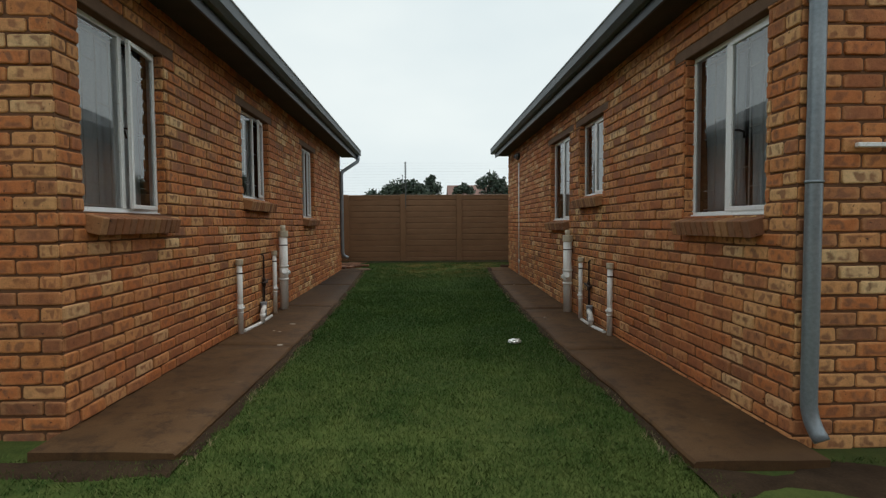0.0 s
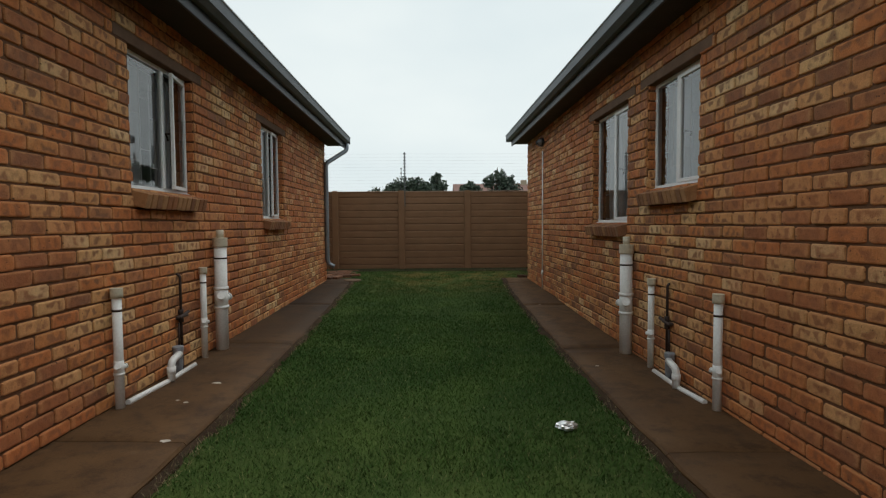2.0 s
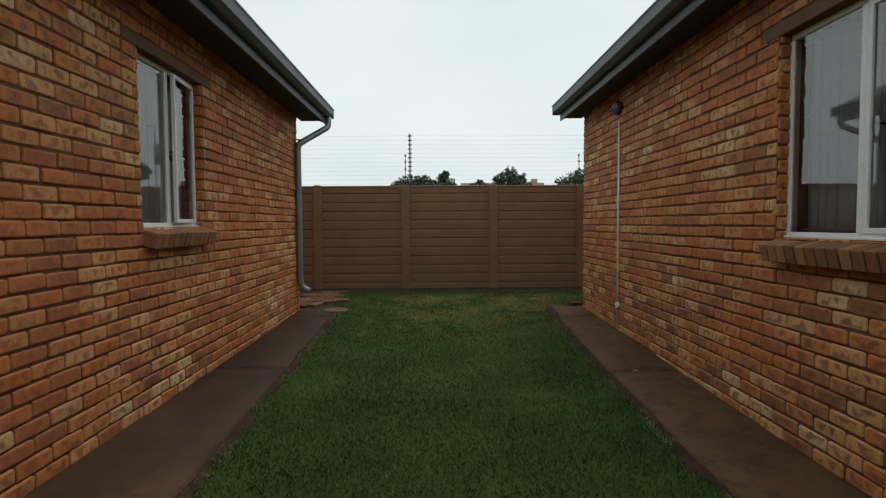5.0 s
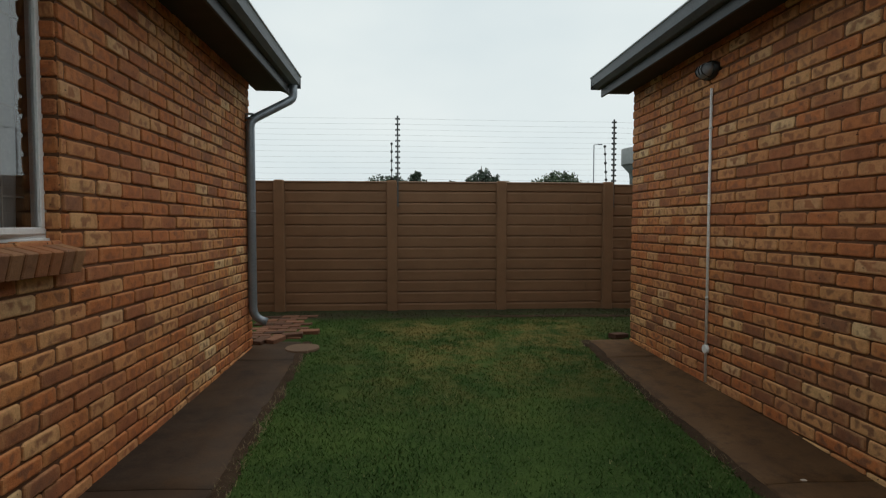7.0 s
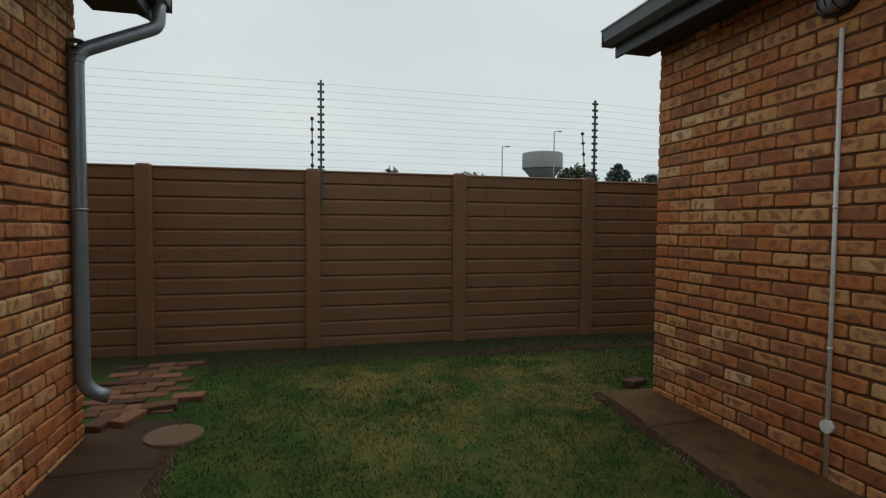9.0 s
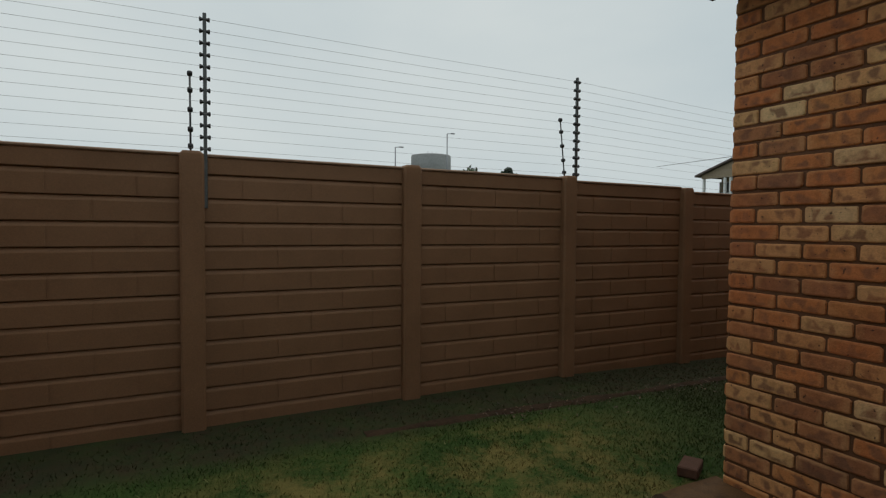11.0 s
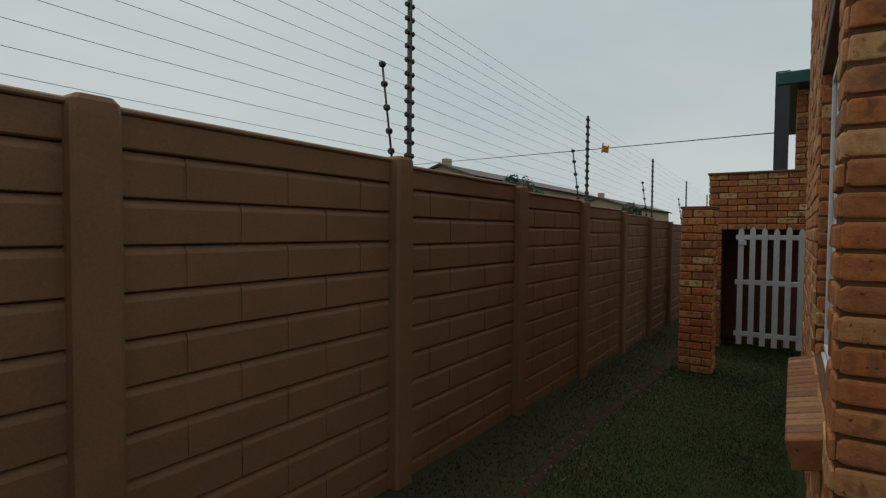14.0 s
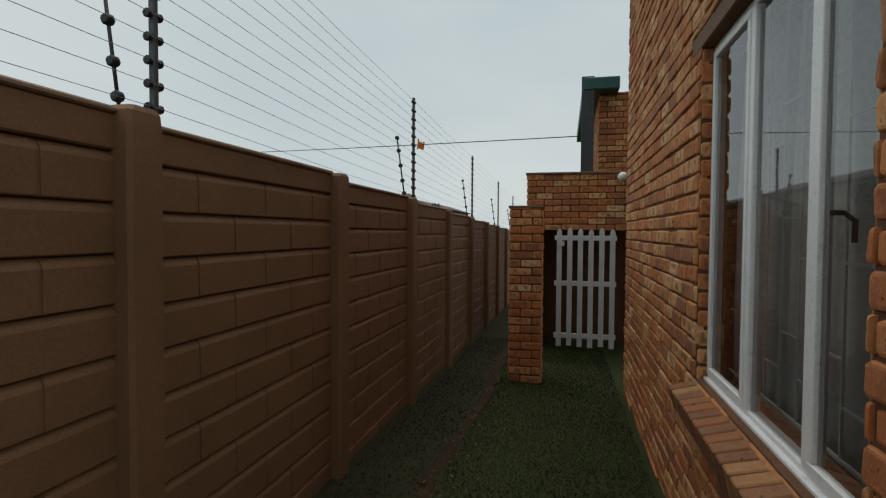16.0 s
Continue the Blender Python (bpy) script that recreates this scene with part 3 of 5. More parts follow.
for nm, x0, x1, y0, y1 in (("east", RX + 0.23, E_END - 0.23, R0 + 0.23, R1 - 0.23), ("west", W_END + 0.23, LX - 0.23, L0 + 0.23, L1 - 0.23)):
    tagged(boxes("floor_" + nm, M_PLASTER, None, (x0, x1, y0, y1, -0.1, 0.12)), "plain indoor floor", "floor", kind="structure")
    tagged(boxes("ceiling_" + nm, M_PLASTER, None, (x0, x1, y0, y1, 2.56, 2.66)), "plain indoor ceiling", "ceiling", kind="structure")
    xi = x0 + 0.006 if nm == "east" else x1 - 0.006
    xm = (x0 + x1) / 2
    tagged(boxes("wall_partition_" + nm, M_PLASTER, None, (xm - 0.05, xm + 0.05, y0, y1, 0.12, 2.56), *[(min(xi, xm), max(xi, xm), yy, yy + 0.1, 0.12, 2.56) for yy in (5.0, 7.0 if nm == "east" else 7.9, 10.2)]), "plain plastered inside partition", "wall", kind="structure")

# ---- lintels and sills ----
def lintel(axis, plane, out, a0, a1, z):
    lo, hi = sorted((plane - out * 0.1, plane + out * 0.006))
    d = (lo, hi, a0 - 0.165, a1 + 0.165, z + 0.002, z + 0.083) if axis == "y" else (a0 - 0.165, a1 + 0.165, lo, hi, z + 0.002, z + 0.083)
    tagged(boxes("window_lintel", M_LINTEL, None, d, chamfer=0.004), "brown concrete lintel over a window", "lintel", kind="structure")


SILL_BRICK = None


def brick_sill(axis, plane, out, a0, a1, z):
    """Bricks on edge, tipped outwards under a window."""
    global SILL_BRICK
    if SILL_BRICK is None:
        bm = bmesh.new()
        box_into(bm, -0.034, 0.034, -0.10, 0.115, -0.105, 0.0, chamfer=0.005)
        SILL_BRICK = mesh_of("sill_brick", bm, M_SILL)
    sill = thing("window_sill", "sloping sill of brown bricks on edge", "sill", kind="structure")
    n = max(3, round((a1 - a0) / 0.077))
    step = (a1 - a0) / n
    for i in range(n):
        a = a0 + (i + 0.5) * step
        ob = new("sill_brick", SILL_BRICK)
        ob.parent = sill
        turn = (90 if out < 0 else -90) if axis == "y" else (0 if out > 0 else 180)
        x, y = (plane, a) if axis == "y" else (a, plane)
        ob.matrix_basis = Matrix.Translation((x, y, z - 0.012)) @ pose(0, 0, 0, 0, 0, turn) @ pose(0, 0, 0, -14 + random.uniform(-1, 1), 0, random.uniform(-0.6, 0.6))
    lo, hi = sorted((plane - out * 0.09, plane + out * 0.07))
    bed = (lo, hi, a0 + 0.01, a1 - 0.01, z - 0.10, z - 0.055) if axis == "y" else (a0 + 0.01, a1 - 0.01, lo, hi, z - 0.10, z - 0.055)
    boxes("mortar_bed", M_MORTAR, sill, bed)


# ---- windows ----
def bar_rect(bm, x0, x1, z0, z1, w, y0, y1):
    for d in ((x0, x1, z0, z0 + w), (x0, x1, z1 - w, z1), (x0, x0 + w, z0 + w, z1 - w), (x1 - w, x1, z0 + w, z1 - w)):
        box_into(bm, d[0], d[1], y0, y1, d[2], d[3], chamfer=0.003)


def pane(parent, x0, x1, z0, z1):
    """A sheet of glass that looks outwards along +y."""
    me = bpy.data.meshes.new("pane")
    me.from_pydata([(x0, 0, z0), (x0, 0, z1), (x1, 0, z1), (x1, 0, z0)], [], [(0, 1, 2, 3)])
    me.materials.append(M_GLASS)
    ob = new("pane", me)
    ob.parent = parent
    return ob


def steel_window(name, label, m, width, height, lights, opened, curtain, bars=True):
    """A white steel window, built looking along +y out of the wall, x along it. lights: (x0, x1, opens);
    opened: how far the casement stands open, in degrees; curtain: stretches (x0, x1, lowest z)."""
    win = thing(name, label, "window", kind="structure")
    bm = bmesh.new()
    bar_rect(bm, 0, width, 0, height, 0.032, -0.035, 0.012)
    box_into(bm, -0.004, width + 0.004, -0.03, 0.03, -0.012, 0.012, chamfer=0.003)
    part("window_frame", bm, M_WHITE, win)
    for x0, x1, opens in lights:
        if x0 > 0.02:
            boxes("mullion", M_WHITE, win, (x0 - 0.02, x0 + 0.02, -0.03, 0.016, 0.03, height - 0.03), chamfer=0.003)
        u0, u1 = x0 + 0.022, x1 - 0.022
        if opens:
            sash = new("casement")
            sash.parent = win
            hinge = u1 if opens > 0 else u0
            sash.matrix_basis = pose(hinge, 0.006, 0, 0, 0, -opened if opens > 0 else opened)
            bm = bmesh.new()
            bar_rect(bm, u0 - hinge, u1 - hinge, 0.03, height - 0.03, 0.03, -0.012, 0.014)
            part("casement_frame", bm, M_WHITE, sash)
            g = pane(sash, u0 - hinge + 0.028, u1 - hinge - 0.028, 0.058, height - 0.058)
            far = u0 - hinge if opens > 0 else u1 - hinge
            bm = bmesh.new()
            inner = 0.045 if far < 0 else -0.045
            tube_into(bm, [(far + inner * 0.4, -0.02, height * 0.48), (far + inner * 0.4, -0.05, height * 0.48), (far + inner * 1.4, -0.055, height * 0.465), (far + inner * 1.6, -0.05, height * 0.43)], 0.007, 6)
            part("handle", bm, M_IRON, sash, "dark window handle")
        else:
            g = pane(win, x0 + 0.02, x1 - 0.02, 0.03, height - 0.03)
        g.visible_shadow = False
    bm = bmesh.new()
    rng = random.Random(int(width * 1000 + m.translation.y * 10))
    for side in (0.0, width):
        z = 0.02
        while z < height - 0.05:
            s = rng.uniform(0.01, 0.03)
            w = rng.uniform(0.003, 0.012)
            box_into(bm, side - w if side else side - 0.004, side + 0.004 if side else side + w, -0.01, 0.014, z, z + s)
            z += s + rng.uniform(0.01, 0.09)
    part("putty", bm, M_PUTTY, win)
    if bars:
        bm = bmesh.new()
        n = max(4, round(width / 0.14))
        for i in range(1, n):
            x = width * i / n
            box_into(bm, x - 0.0035, x + 0.0035, -0.085, -0.078, 0.05, height - 0.05)
        for i in range(n):
            for k in range(1 + i % 2, round(height / 0.13), 3):
                z = 0.06 + k * 0.13
                if z < height - 0.08:
                    box_into(bm, width * i / n + 0.0035, width * (i + 1) / n - 0.0035, -0.085, -0.078, z, z + 0.007)
        for z in (0.045, height - 0.055):
            box_into(bm, 0.0, width, -0.086, -0.077, z, z + 0.01)
        part("burglar_bars", bm, M_WHITE, win, "thin white burglar bars")
    win.matrix_basis = m
    for x0, x1, low, mat in curtain:
        bm = bmesh.new()
        n = max(8, int((x1 - x0) / 0.014))
        rows = []
        for r in range(5):
            z = low + (height + 0.06 - low) * r / 4
            rows.append([bm.verts.new((x0 + (x1 - x0) * i / n, -0.115 + 0.014 * math.sin(i * 0.75 + 0.3 * r) + 0.012 * math.sin(i * 0.31 + r), z)) for i in range(n + 1)])
        for a, b in zip(rows, rows[1:]):
            for i in range(n):
                bm.faces.new((a[i], a[i + 1], b[i + 1], b[i])).smooth = True
        ob = part("curtain", bm, mat)
        sol = ob.modifiers.new("cloth", "SOLIDIFY")
        sol.thickness = 0.003
        ob.matrix_basis = m
        tagged(ob, "pale curtain hanging inside a window", "curtain")
    return win


for i, (a0, a1, z0, z1) in enumerate(L_WIN):
    lintel("y", LX, 1, a0, a1, z1)
    brick_sill("y", LX, 1, a0, a1, z0)
    w, h = a1 - a0, z1 - z0
    m = Matrix.Translation((LX - 0.075, a1, z0)) @ pose(0, 0, 0, 0, 0, -90)
    split = 0.46 if i == 0 else 0.40 if i == 1 else 0.45
    cs = [[(0.34, w + 0.04, 0.0, M_CURTAIN), (-0.1, 0.22, 0.0, M_CURTAIN)], [(0.52, w + 0.04, 0.0, M_CURTAIN), (-0.1, 0.20, 0.0, M_CURTAIN)], [(0.02, w + 0.04, 0.0, M_CURTAIN)]][i]
    steel_window("window_%d" % (i + 1), "white steel casement window standing ajar with burglar bars", m, w, h, [(0, split, -1), (split, w, 0)], (6, 10, 6)[i], cs)
for i, (a0, a1, z0, z1) in enumerate(R_WIN):
    lintel("y", RX, -1, a0, a1, z1)
    brick_sill("y", RX, -1, a0, a1, z0)
    w, h = a1 - a0, z1 - z0
    m = Matrix.Translation((RX + 0.075, a0, z0)) @ pose(0, 0, 0, 0, 0, 90)
    split = (0.52, 0.47, 0.55)[i]
    cs = [[(0.50, 1.06, 0.0, M_CURTAIN), (-0.04, 0.44, 0, M_CURTAIN)], [(-0.04, 1.0, 0.0, M_CURTAIN)], [(-0.04, 1.2, 0.0, M_CURTAIN)]][i]
    steel_window("window_%d" % (i + 4), "white steel casement window with burglar bars, shut", m, w, h, [(0, split, -1), (split, w, 0)], 0, cs)
lintel("x", R1, 1, E_WIN[0], E_WIN[1], E_WIN[3])
brick_sill("x", R1 + 0.008, 1, E_WIN[0], E_WIN[1], E_WIN[2])
ew, eh = E_WIN[1] - E_WIN[0], E_WIN[3] - E_WIN[2]
steel_window("window_7", "wide white steel window with peeling paint and dingy curtains", Matrix.Translation((E_WIN[0], R1 - 0.06, E_WIN[2])), ew, eh,
             [(0, 0.40, -1), (0.40, 0.89, 0), (0.89, ew, 1)], 0, [(-0.05, 1.47, 0.0, M_CURTAIN_WARM)])

# ---- roofs, gutters ----
def roof(name, wall_x, side, y0, y1, ridge_x, far_x, over=0.28, lift=0.0):
    """A pitched sheet roof with soffit, fascia and gutter along the eave. side: the way its eave looks."""
    top = thing("roof_" + name, "dark pitched roof with deep eaves", "roof", kind="structure")
    eave = wall_x + side * over
    ez = 2.86 + lift
    end_x = far_x - side * 0.4
    ridge_up, end_up = PITCH_UP * abs(ridge_x - eave), PITCH_UP * (abs(ridge_x - eave) - abs(end_x - ridge_x))
    bm = bmesh.new()
    th = 0.05
    prof = [(eave + side * 0.04, ez), (ridge_x, ez + ridge_up), (end_x, ez + end_up)]
    a, b = [[bm.verts.new((x, y, z + dz)) for dz in (0, th) for x, z in prof] for y in (y0 - 0.33, y1 + 0.33)]
    for i in range(2):
        bm.faces.new((a[i], a[i + 1], b[i + 1], b[i]))
        bm.faces.new((a[i + 3], a[i + 4], b[i + 4], b[i + 3]))
        for q in (a, b):
            bm.faces.new((q[i], q[i + 1], q[i + 4], q[i + 3]))
    bm.faces.new((a[0], b[0], b[3], a[3]))
    bm.faces.new((a[2], b[2], b[5], a[5]))
    part("roof_sheet", bm, M_ROOF, top)
    s0, s1 = sorted((wall_x - side * 0.0, eave))
    boxes("soffit", M_SOFFIT, top, (s0, s1, y0 - 0.3, y1 + 0.3, 2.70, 2.72 + lift))
    f0, f1 = sorted((eave, eave + side * 0.022))
    boxes("fascia", M_FASCIA, top, (f0, f1, y0 - 0.31, y1 + 0.31, 2.665 + lift, 2.865 + lift), chamfer=0.003)
    for yy in (y0 - 0.32, y1 + 0.30):
        bm = bmesh.new()
        p = [(eave, 2.68 + lift), (ridge_x, 2.68 + lift + ridge_up), (end_x, 2.68 + lift + end_up)]
        lo = [[bm.verts.new((x, yy + d, z + dz)) for d in (0, 0.02) for dz in (0, 0.19)] for x, z in p]
        for s, t in zip(lo, lo[1:]):
            for i, j in ((0, 1), (1, 3), (3, 2), (2, 0)):
                bm.faces.new((s[i], s[j], t[j], t[i]))
        part("barge_board", bm, M_FASCIA, top)
    gut = thing("gutter_" + name, "grey steel roof gutter with joint straps", "gutter", kind="structure")
    bm = bmesh.new()
    g0 = eave + side * 0.024
    prof = [(0.0, 0.11), (0.0, 0.0), (0.045, 0.0), (0.085, 0.035), (0.092, 0.09), (0.098, 0.115), (0.104, 0.115), (0.098, 0.09), (0.091, 0.03), (0.048, -0.006), (-0.0, -0.006)]
    r0, r1 = [[bm.verts.new((g0 + side * x, y, 2.755 + lift + z)) for x, z in prof] for y in (y0 - 0.34, y1 + 0.34)]
    for i in range(len(prof) - 1):
        bm.faces.new((r0[i], r0[i + 1], r1[i + 1], r1[i]))
    part("channel", bm, M_GUTTER, gut)
    x0, x1 = sorted((g0 + side * 0.093, g0 + side * 0.111))
    boxes("lip", M_ROD_PALE, gut, (x0, x1, y0 - 0.34, y1 + 0.34, 2.866 + lift, 2.880 + lift), chamfer=0.003, label="pale folded lip")
    for yy in (y0 - 0.34, y1 + 0.332):
        x0, x1 = sorted((g0, g0 + side * 0.1))
        boxes("end_cap", M_FASCIA, gut, (x0, x1, yy, yy + 0.008, 2.75 + lift, 2.868 + lift))
    y = y0 + 0.6
    while y < y1 + 0.3:
        bm = bmesh.new()
        s = [[bm.verts.new((g0 + side * (x * 1.02 + 0.0015), yy, 2.755 + lift + z * 1.02 - 0.001)) for x, z in prof[2:6]] for yy in (y, y + 0.02)]
        for i in range(3):
            bm.faces.new((s[0][i], s[0][i + 1], s[1][i + 1], s[1][i]))
        part("joint_strap", bm, M_FASCIA, gut, "dark joint strap")
        y += 1.15


roof("east", RX, -1, R0, R1 - 0.15, E_END, E_END)
roof("west", LX, 1, L0, L1, (LX + W_END) / 2, W_END, 0.33, -0.01)

# ---- downpipes ----
def downpipe(label, x, y, low, high, gut, shoe, brackets):
    """A round steel downpipe against a wall, with an offset up to the gutter and a shoe at its foot."""
    dp = thing("downpipe", label, "downpipe", at=(0, 0, 0))
    g = Vector(gut)
    k = Vector((x, y, high))
    d = (g - Vector((0, 0, 0.14)) - k).normalized()
    pts = [Vector(shoe)]
    pts += arc((x, y, low + 0.02), Vector((x, y, low + 0.02)) + (Vector(shoe) - Vector((x, y, low + 0.02))).normalized() * 0.09, (x, y, low + 0.12))
    pts += arc(k, k - Vector((0, 0, 0.07)), k + d * 0.07)
    e = g - Vector((0, 0, 0.14))
    pts += arc(e, e - d * 0.06, e + Vector((0, 0, 0.06)))
    pts.append(g)
    tube("pipe", M_GALV, dp, pts, 0.041, 16)
    for z in brackets:
        bm = bmesh.new()
        tube_into(bm, [(x, y, z), (x, y, z + 0.016)], 0.045, 16)
        part("bracket", bm, M_GALV, dp, "steel pipe bracket")
    for q, s in ((k, 0.075), (e, 0.075)):
        bm = bmesh.new()
        for i in range(4):
            v = q - Vector((0, 0, 0.06)) * (1 - i / 1.5)
            tube_into(bm, [v, v + Vector((0, 0, 0.006))], 0.0435, 14)
        if q is k:
            part("crimped_bend", bm, M_GALV, dp)
        else:
            bm.free()
    return dp


downpipe("blue-grey steel downpipe at the far brick corner", LX + 0.055, L1 - 0.13, 0.37, 2.31, (LX + 0.40, L1 + 0.22, 2.745), (LX + 0.18, L1 - 0.10, 0.335), (1.42,))
downpipe("blue-grey steel downpipe beside the front corner", RX + 0.045, R0 - 0.06, 0.03, 2.30, (RX - 0.355, R0 - 0.1, 2.765), (RX + 0.07, R0 - 0.13, -0.05), (1.30,))
bm = bmesh.new()
box_into(bm, 2.28, 2.62, R0 - 0.06, R0 - 0.03, 1.49, 1.515, chamfer=0.004)
box_into(bm, 2.3, 2.315, R0 - 0.04, R0, 1.492, 1.512)
box_into(bm, 2.58, 2.595, R0 - 0.04, R0, 1.492, 1.512)
tagged(part("wall_rail", bm, M_WHITE), "small white rail fixed on the brick wall", "rail")

# ---- concrete aprons ----
def apron(name, inner, outer_at, y0, y1):
    """A concrete strip along a wall with an uneven edge, cast in lengths with joints between."""
    ap = thing(name, "brown stained concrete apron along the brick wall", "paving", kind="structure")
    y = y0
    joints = [y0]
    while y < y1 - 0.4:
        y = min(y + 2.35, y1)
        joints.append(y)
    for s, e in zip(joints, joints[1:]):
        bm = bmesh.new()
        n = 14
        rows = []
        for i in range(n + 1):
            yy = s + 0.003 + (e - s - 0.006) * i / n
            o = outer_at(yy) + 0.022 * noise.noise((yy * 2.5, inner, 0)) + 0.01 * noise.noise((yy * 9, inner, 1))
            sgn = 1 if o > inner else -1
            cols = []
            for f, dz in ((0.0, 0.0), (0.33, 0.0), (0.66, 0.001), (1.0, -0.006)):
                x = inner + (o - inner) * f
                cols.append((x, yy, base_z(x, yy) + dz + 0.005 * noise.noise((x * 3, yy * 3, 5))))
            cols.append((o + sgn * 0.012, yy, base_z(o, yy) - 0.02))
            cols.append((o + sgn * 0.004, yy, base_z(o, yy) - 0.14))
            rows.append([bm.verts.new(c) for c in cols])
        for a, b in zip(rows, rows[1:]):
            for k in range(len(a) - 1):
                bm.faces.new((a[k], a[k + 1], b[k + 1], b[k])).smooth = k < 3
        for r in (rows[0], rows[-1]):
            lo = [bm.verts.new((v.co.x, v.co.y, v.co.z - 0.16)) for v in r[:4]]
            for k in range(3):
                bm.faces.new((r[k], r[k + 1], lo[k + 1], lo[k]))
            bm.faces.new((r[3], r[4], r[5], lo[3]))
        part("slab", bm, M_SLAB, ap)


def left_edge(y):
    return ease(y, (2.4, 5.0, 6.6, 9.2, 10.7, 12.8), (-1.25, -1.25, -1.27, -1.33, -1.39, -1.44))


def right_edge(y):
    return ease(y, (2.3, 3.6, 5.0, 6.5, 9.0, 10.6, 12.3), (1.32, 1.36, 1.33, 1.37, 1.40, 1.43, 1.53))


apron("pavement_west", LX - 0.01, left_edge, 2.64, 12.75)
apron("pavement_east", RX + 0.01, right_edge, 2.53, 12.62)

for x, y, rx, ry in ((-1.53, 5.62, 0.022, 0.014), (-1.60, 5.66, 0.016, 0.009), (-1.50, 6.05, 0.035, 0.02), (-1.36, 5.0, 0.03, 0.02), (1.62, 9.6, 0.02, 0.012), (1.50, 6.6, 0.018, 0.012)):
    bm = bmesh.new()
    ring = [bm.verts.new((rx * (1 + 0.35 * noise.noise((k, x, y))) * math.cos(k * 0.524), ry * (1 + 0.35 * noise.noise((k, y, x))) * math.sin(k * 0.524), 0)) for k in range(12)]
    top = [bm.verts.new((v.co.x * 0.8, v.co.y * 0.8, 0.003)) for v in ring]
    bm.faces.new(top)
    for k in range(12):
        bm.faces.new((ring[k], ring[(k + 1) % 12], top[(k + 1) % 12], top[k]))
    ob = part("cement_smear", bm, M_PALE)
    ob.location = (x, y, base_z(x, y))
    tagged(ob, "small pale cement smear dried on the apron", "cement")

# ---- plumbing ----
def stack_pipe(x, y, top, r, joint, side, label, tee=0.0):
    """A capped plastic waste pipe standing against the wall, with an inspection tee and a strap."""
    z0 = base_z(x, y) - 0.01
    p = thing("waste_pipe", label, "pipe", group="waste pipes on the walls", at=(x, y, z0))
    t = top - z0
    tube("pipe", M_PVC, p, [(0, 0, 0), (0, 0, t - r * 1.6)], r, 18)
    tube("cap", M_CREAM, p, [(0, 0, t - r * (2.9 if r < 0.04 else 2.2)), (0, 0, t - r * 2.0), (0, 0, t - r * 0.8), (0, 0, t - r * 0.7)], r * (1.16 if r > 0.04 else 1.34), 18, "cream cap")
    if r > 0.04:
        tube("vent_cap", M_CREAM, p, [(0, 0, t - r * 0.8), (0, 0, t + r * 0.6)], r * 0.58, 14, "cream vent cap")
        tube("strap", M_IRON, p, [(0, 0, t - r * 4.2), (0, 0, t - r * 3.95)], r * 1.05, 18, "dark metal strap")
    else:
        tube("strap", M_IRON, p, [(0, 0, t - r * 6), (0, 0, t - r * 5.5)], r * 1.07, 14, "dark metal strap")
    j = joint - z0
    tube("collar", M_PVC, p, [(0, 0, j - r * 1.7), (0, 0, j - r * 1.2)], r * 1.17, 18)
    if r > 0.04:
        tube("collar", M_PVC, p, [(0, 0, j + r * 1.4), (0, 0, j + r * 1.9)], r * 1.17, 18)
    tube("fitting", M_PVC, p, [(0, 0, j - r * 1.6), (0, 0, j + r * 1.6)], r * 1.06, 18)
    for s in (-1, 1):
        d = Vector((side * 0.35, s, 0.55 if s < 0 else 0.2)).normalized()
        tube("branch", M_PVC, p, [d * r * 0.3 + Vector((0, 0, j - r * 0.3)), d * r * 1.75 + Vector((0, 0, j - r * 0.3))], r * 0.5, 12)
        tube("branch_rim", M_PVC, p, [d * r * 1.7 + Vector((0, 0, j - r * 0.3)), d * r * 1.95 + Vector((0, 0, j - r * 0.3))], r * 0.62, 12)
    return p


def gully(x, y, side, way):
    """A grey trap with a white elbow pipe and its short run along the wall's foot."""
    z0 = base_z(x, y)
    g = thing("drain_elbow", "white plastic elbow pipe into a grey trap", "pipe", at=(x, y, z0))
    bm = bmesh.new()
    tube_into(bm, [(-side * 0.01, 0, 0.0), (-side * 0.01, 0, 0.06), (-side * 0.01, 0, 0.15), (-side * 0.01, 0, 0.20), (-side * 0.01, 0, 0.21)], 0.036, 14, taper=[0.7, 0.95, 1.0, 1.15, 1.1])
    part("trap", bm, M_GREY_PVC, g, "grey plastic trap")
    w = Vector((side * 0.04, way, 0))
    a = Vector((0, 0, 0.15))
    k = a + Vector((side * 0.05, way * 0.24, 0.01))
    tube("elbow", M_PVC, g, [a, *arc(k, k - Vector((0, way * 0.07, 0)), k - Vector((0, 0, 0.06))), k - Vector((0, 0, 0.155))], 0.027, 14)
    tube("collar", M_PVC, g, [k - Vector((0, 0, 0.10)), k - Vector((0, 0, 0.05))], 0.032, 14)
    tube("foot_pipe", M_PVC, g, [(side * 0.02, -way * 0.22, 0.006), (side * 0.035, way * 0.25, 0.008), (side * 0.01, way * (0.74 if side > 0 else 0.58), 0.012)], 0.019, 12, "white waste pipe half sunk along the wall's foot")


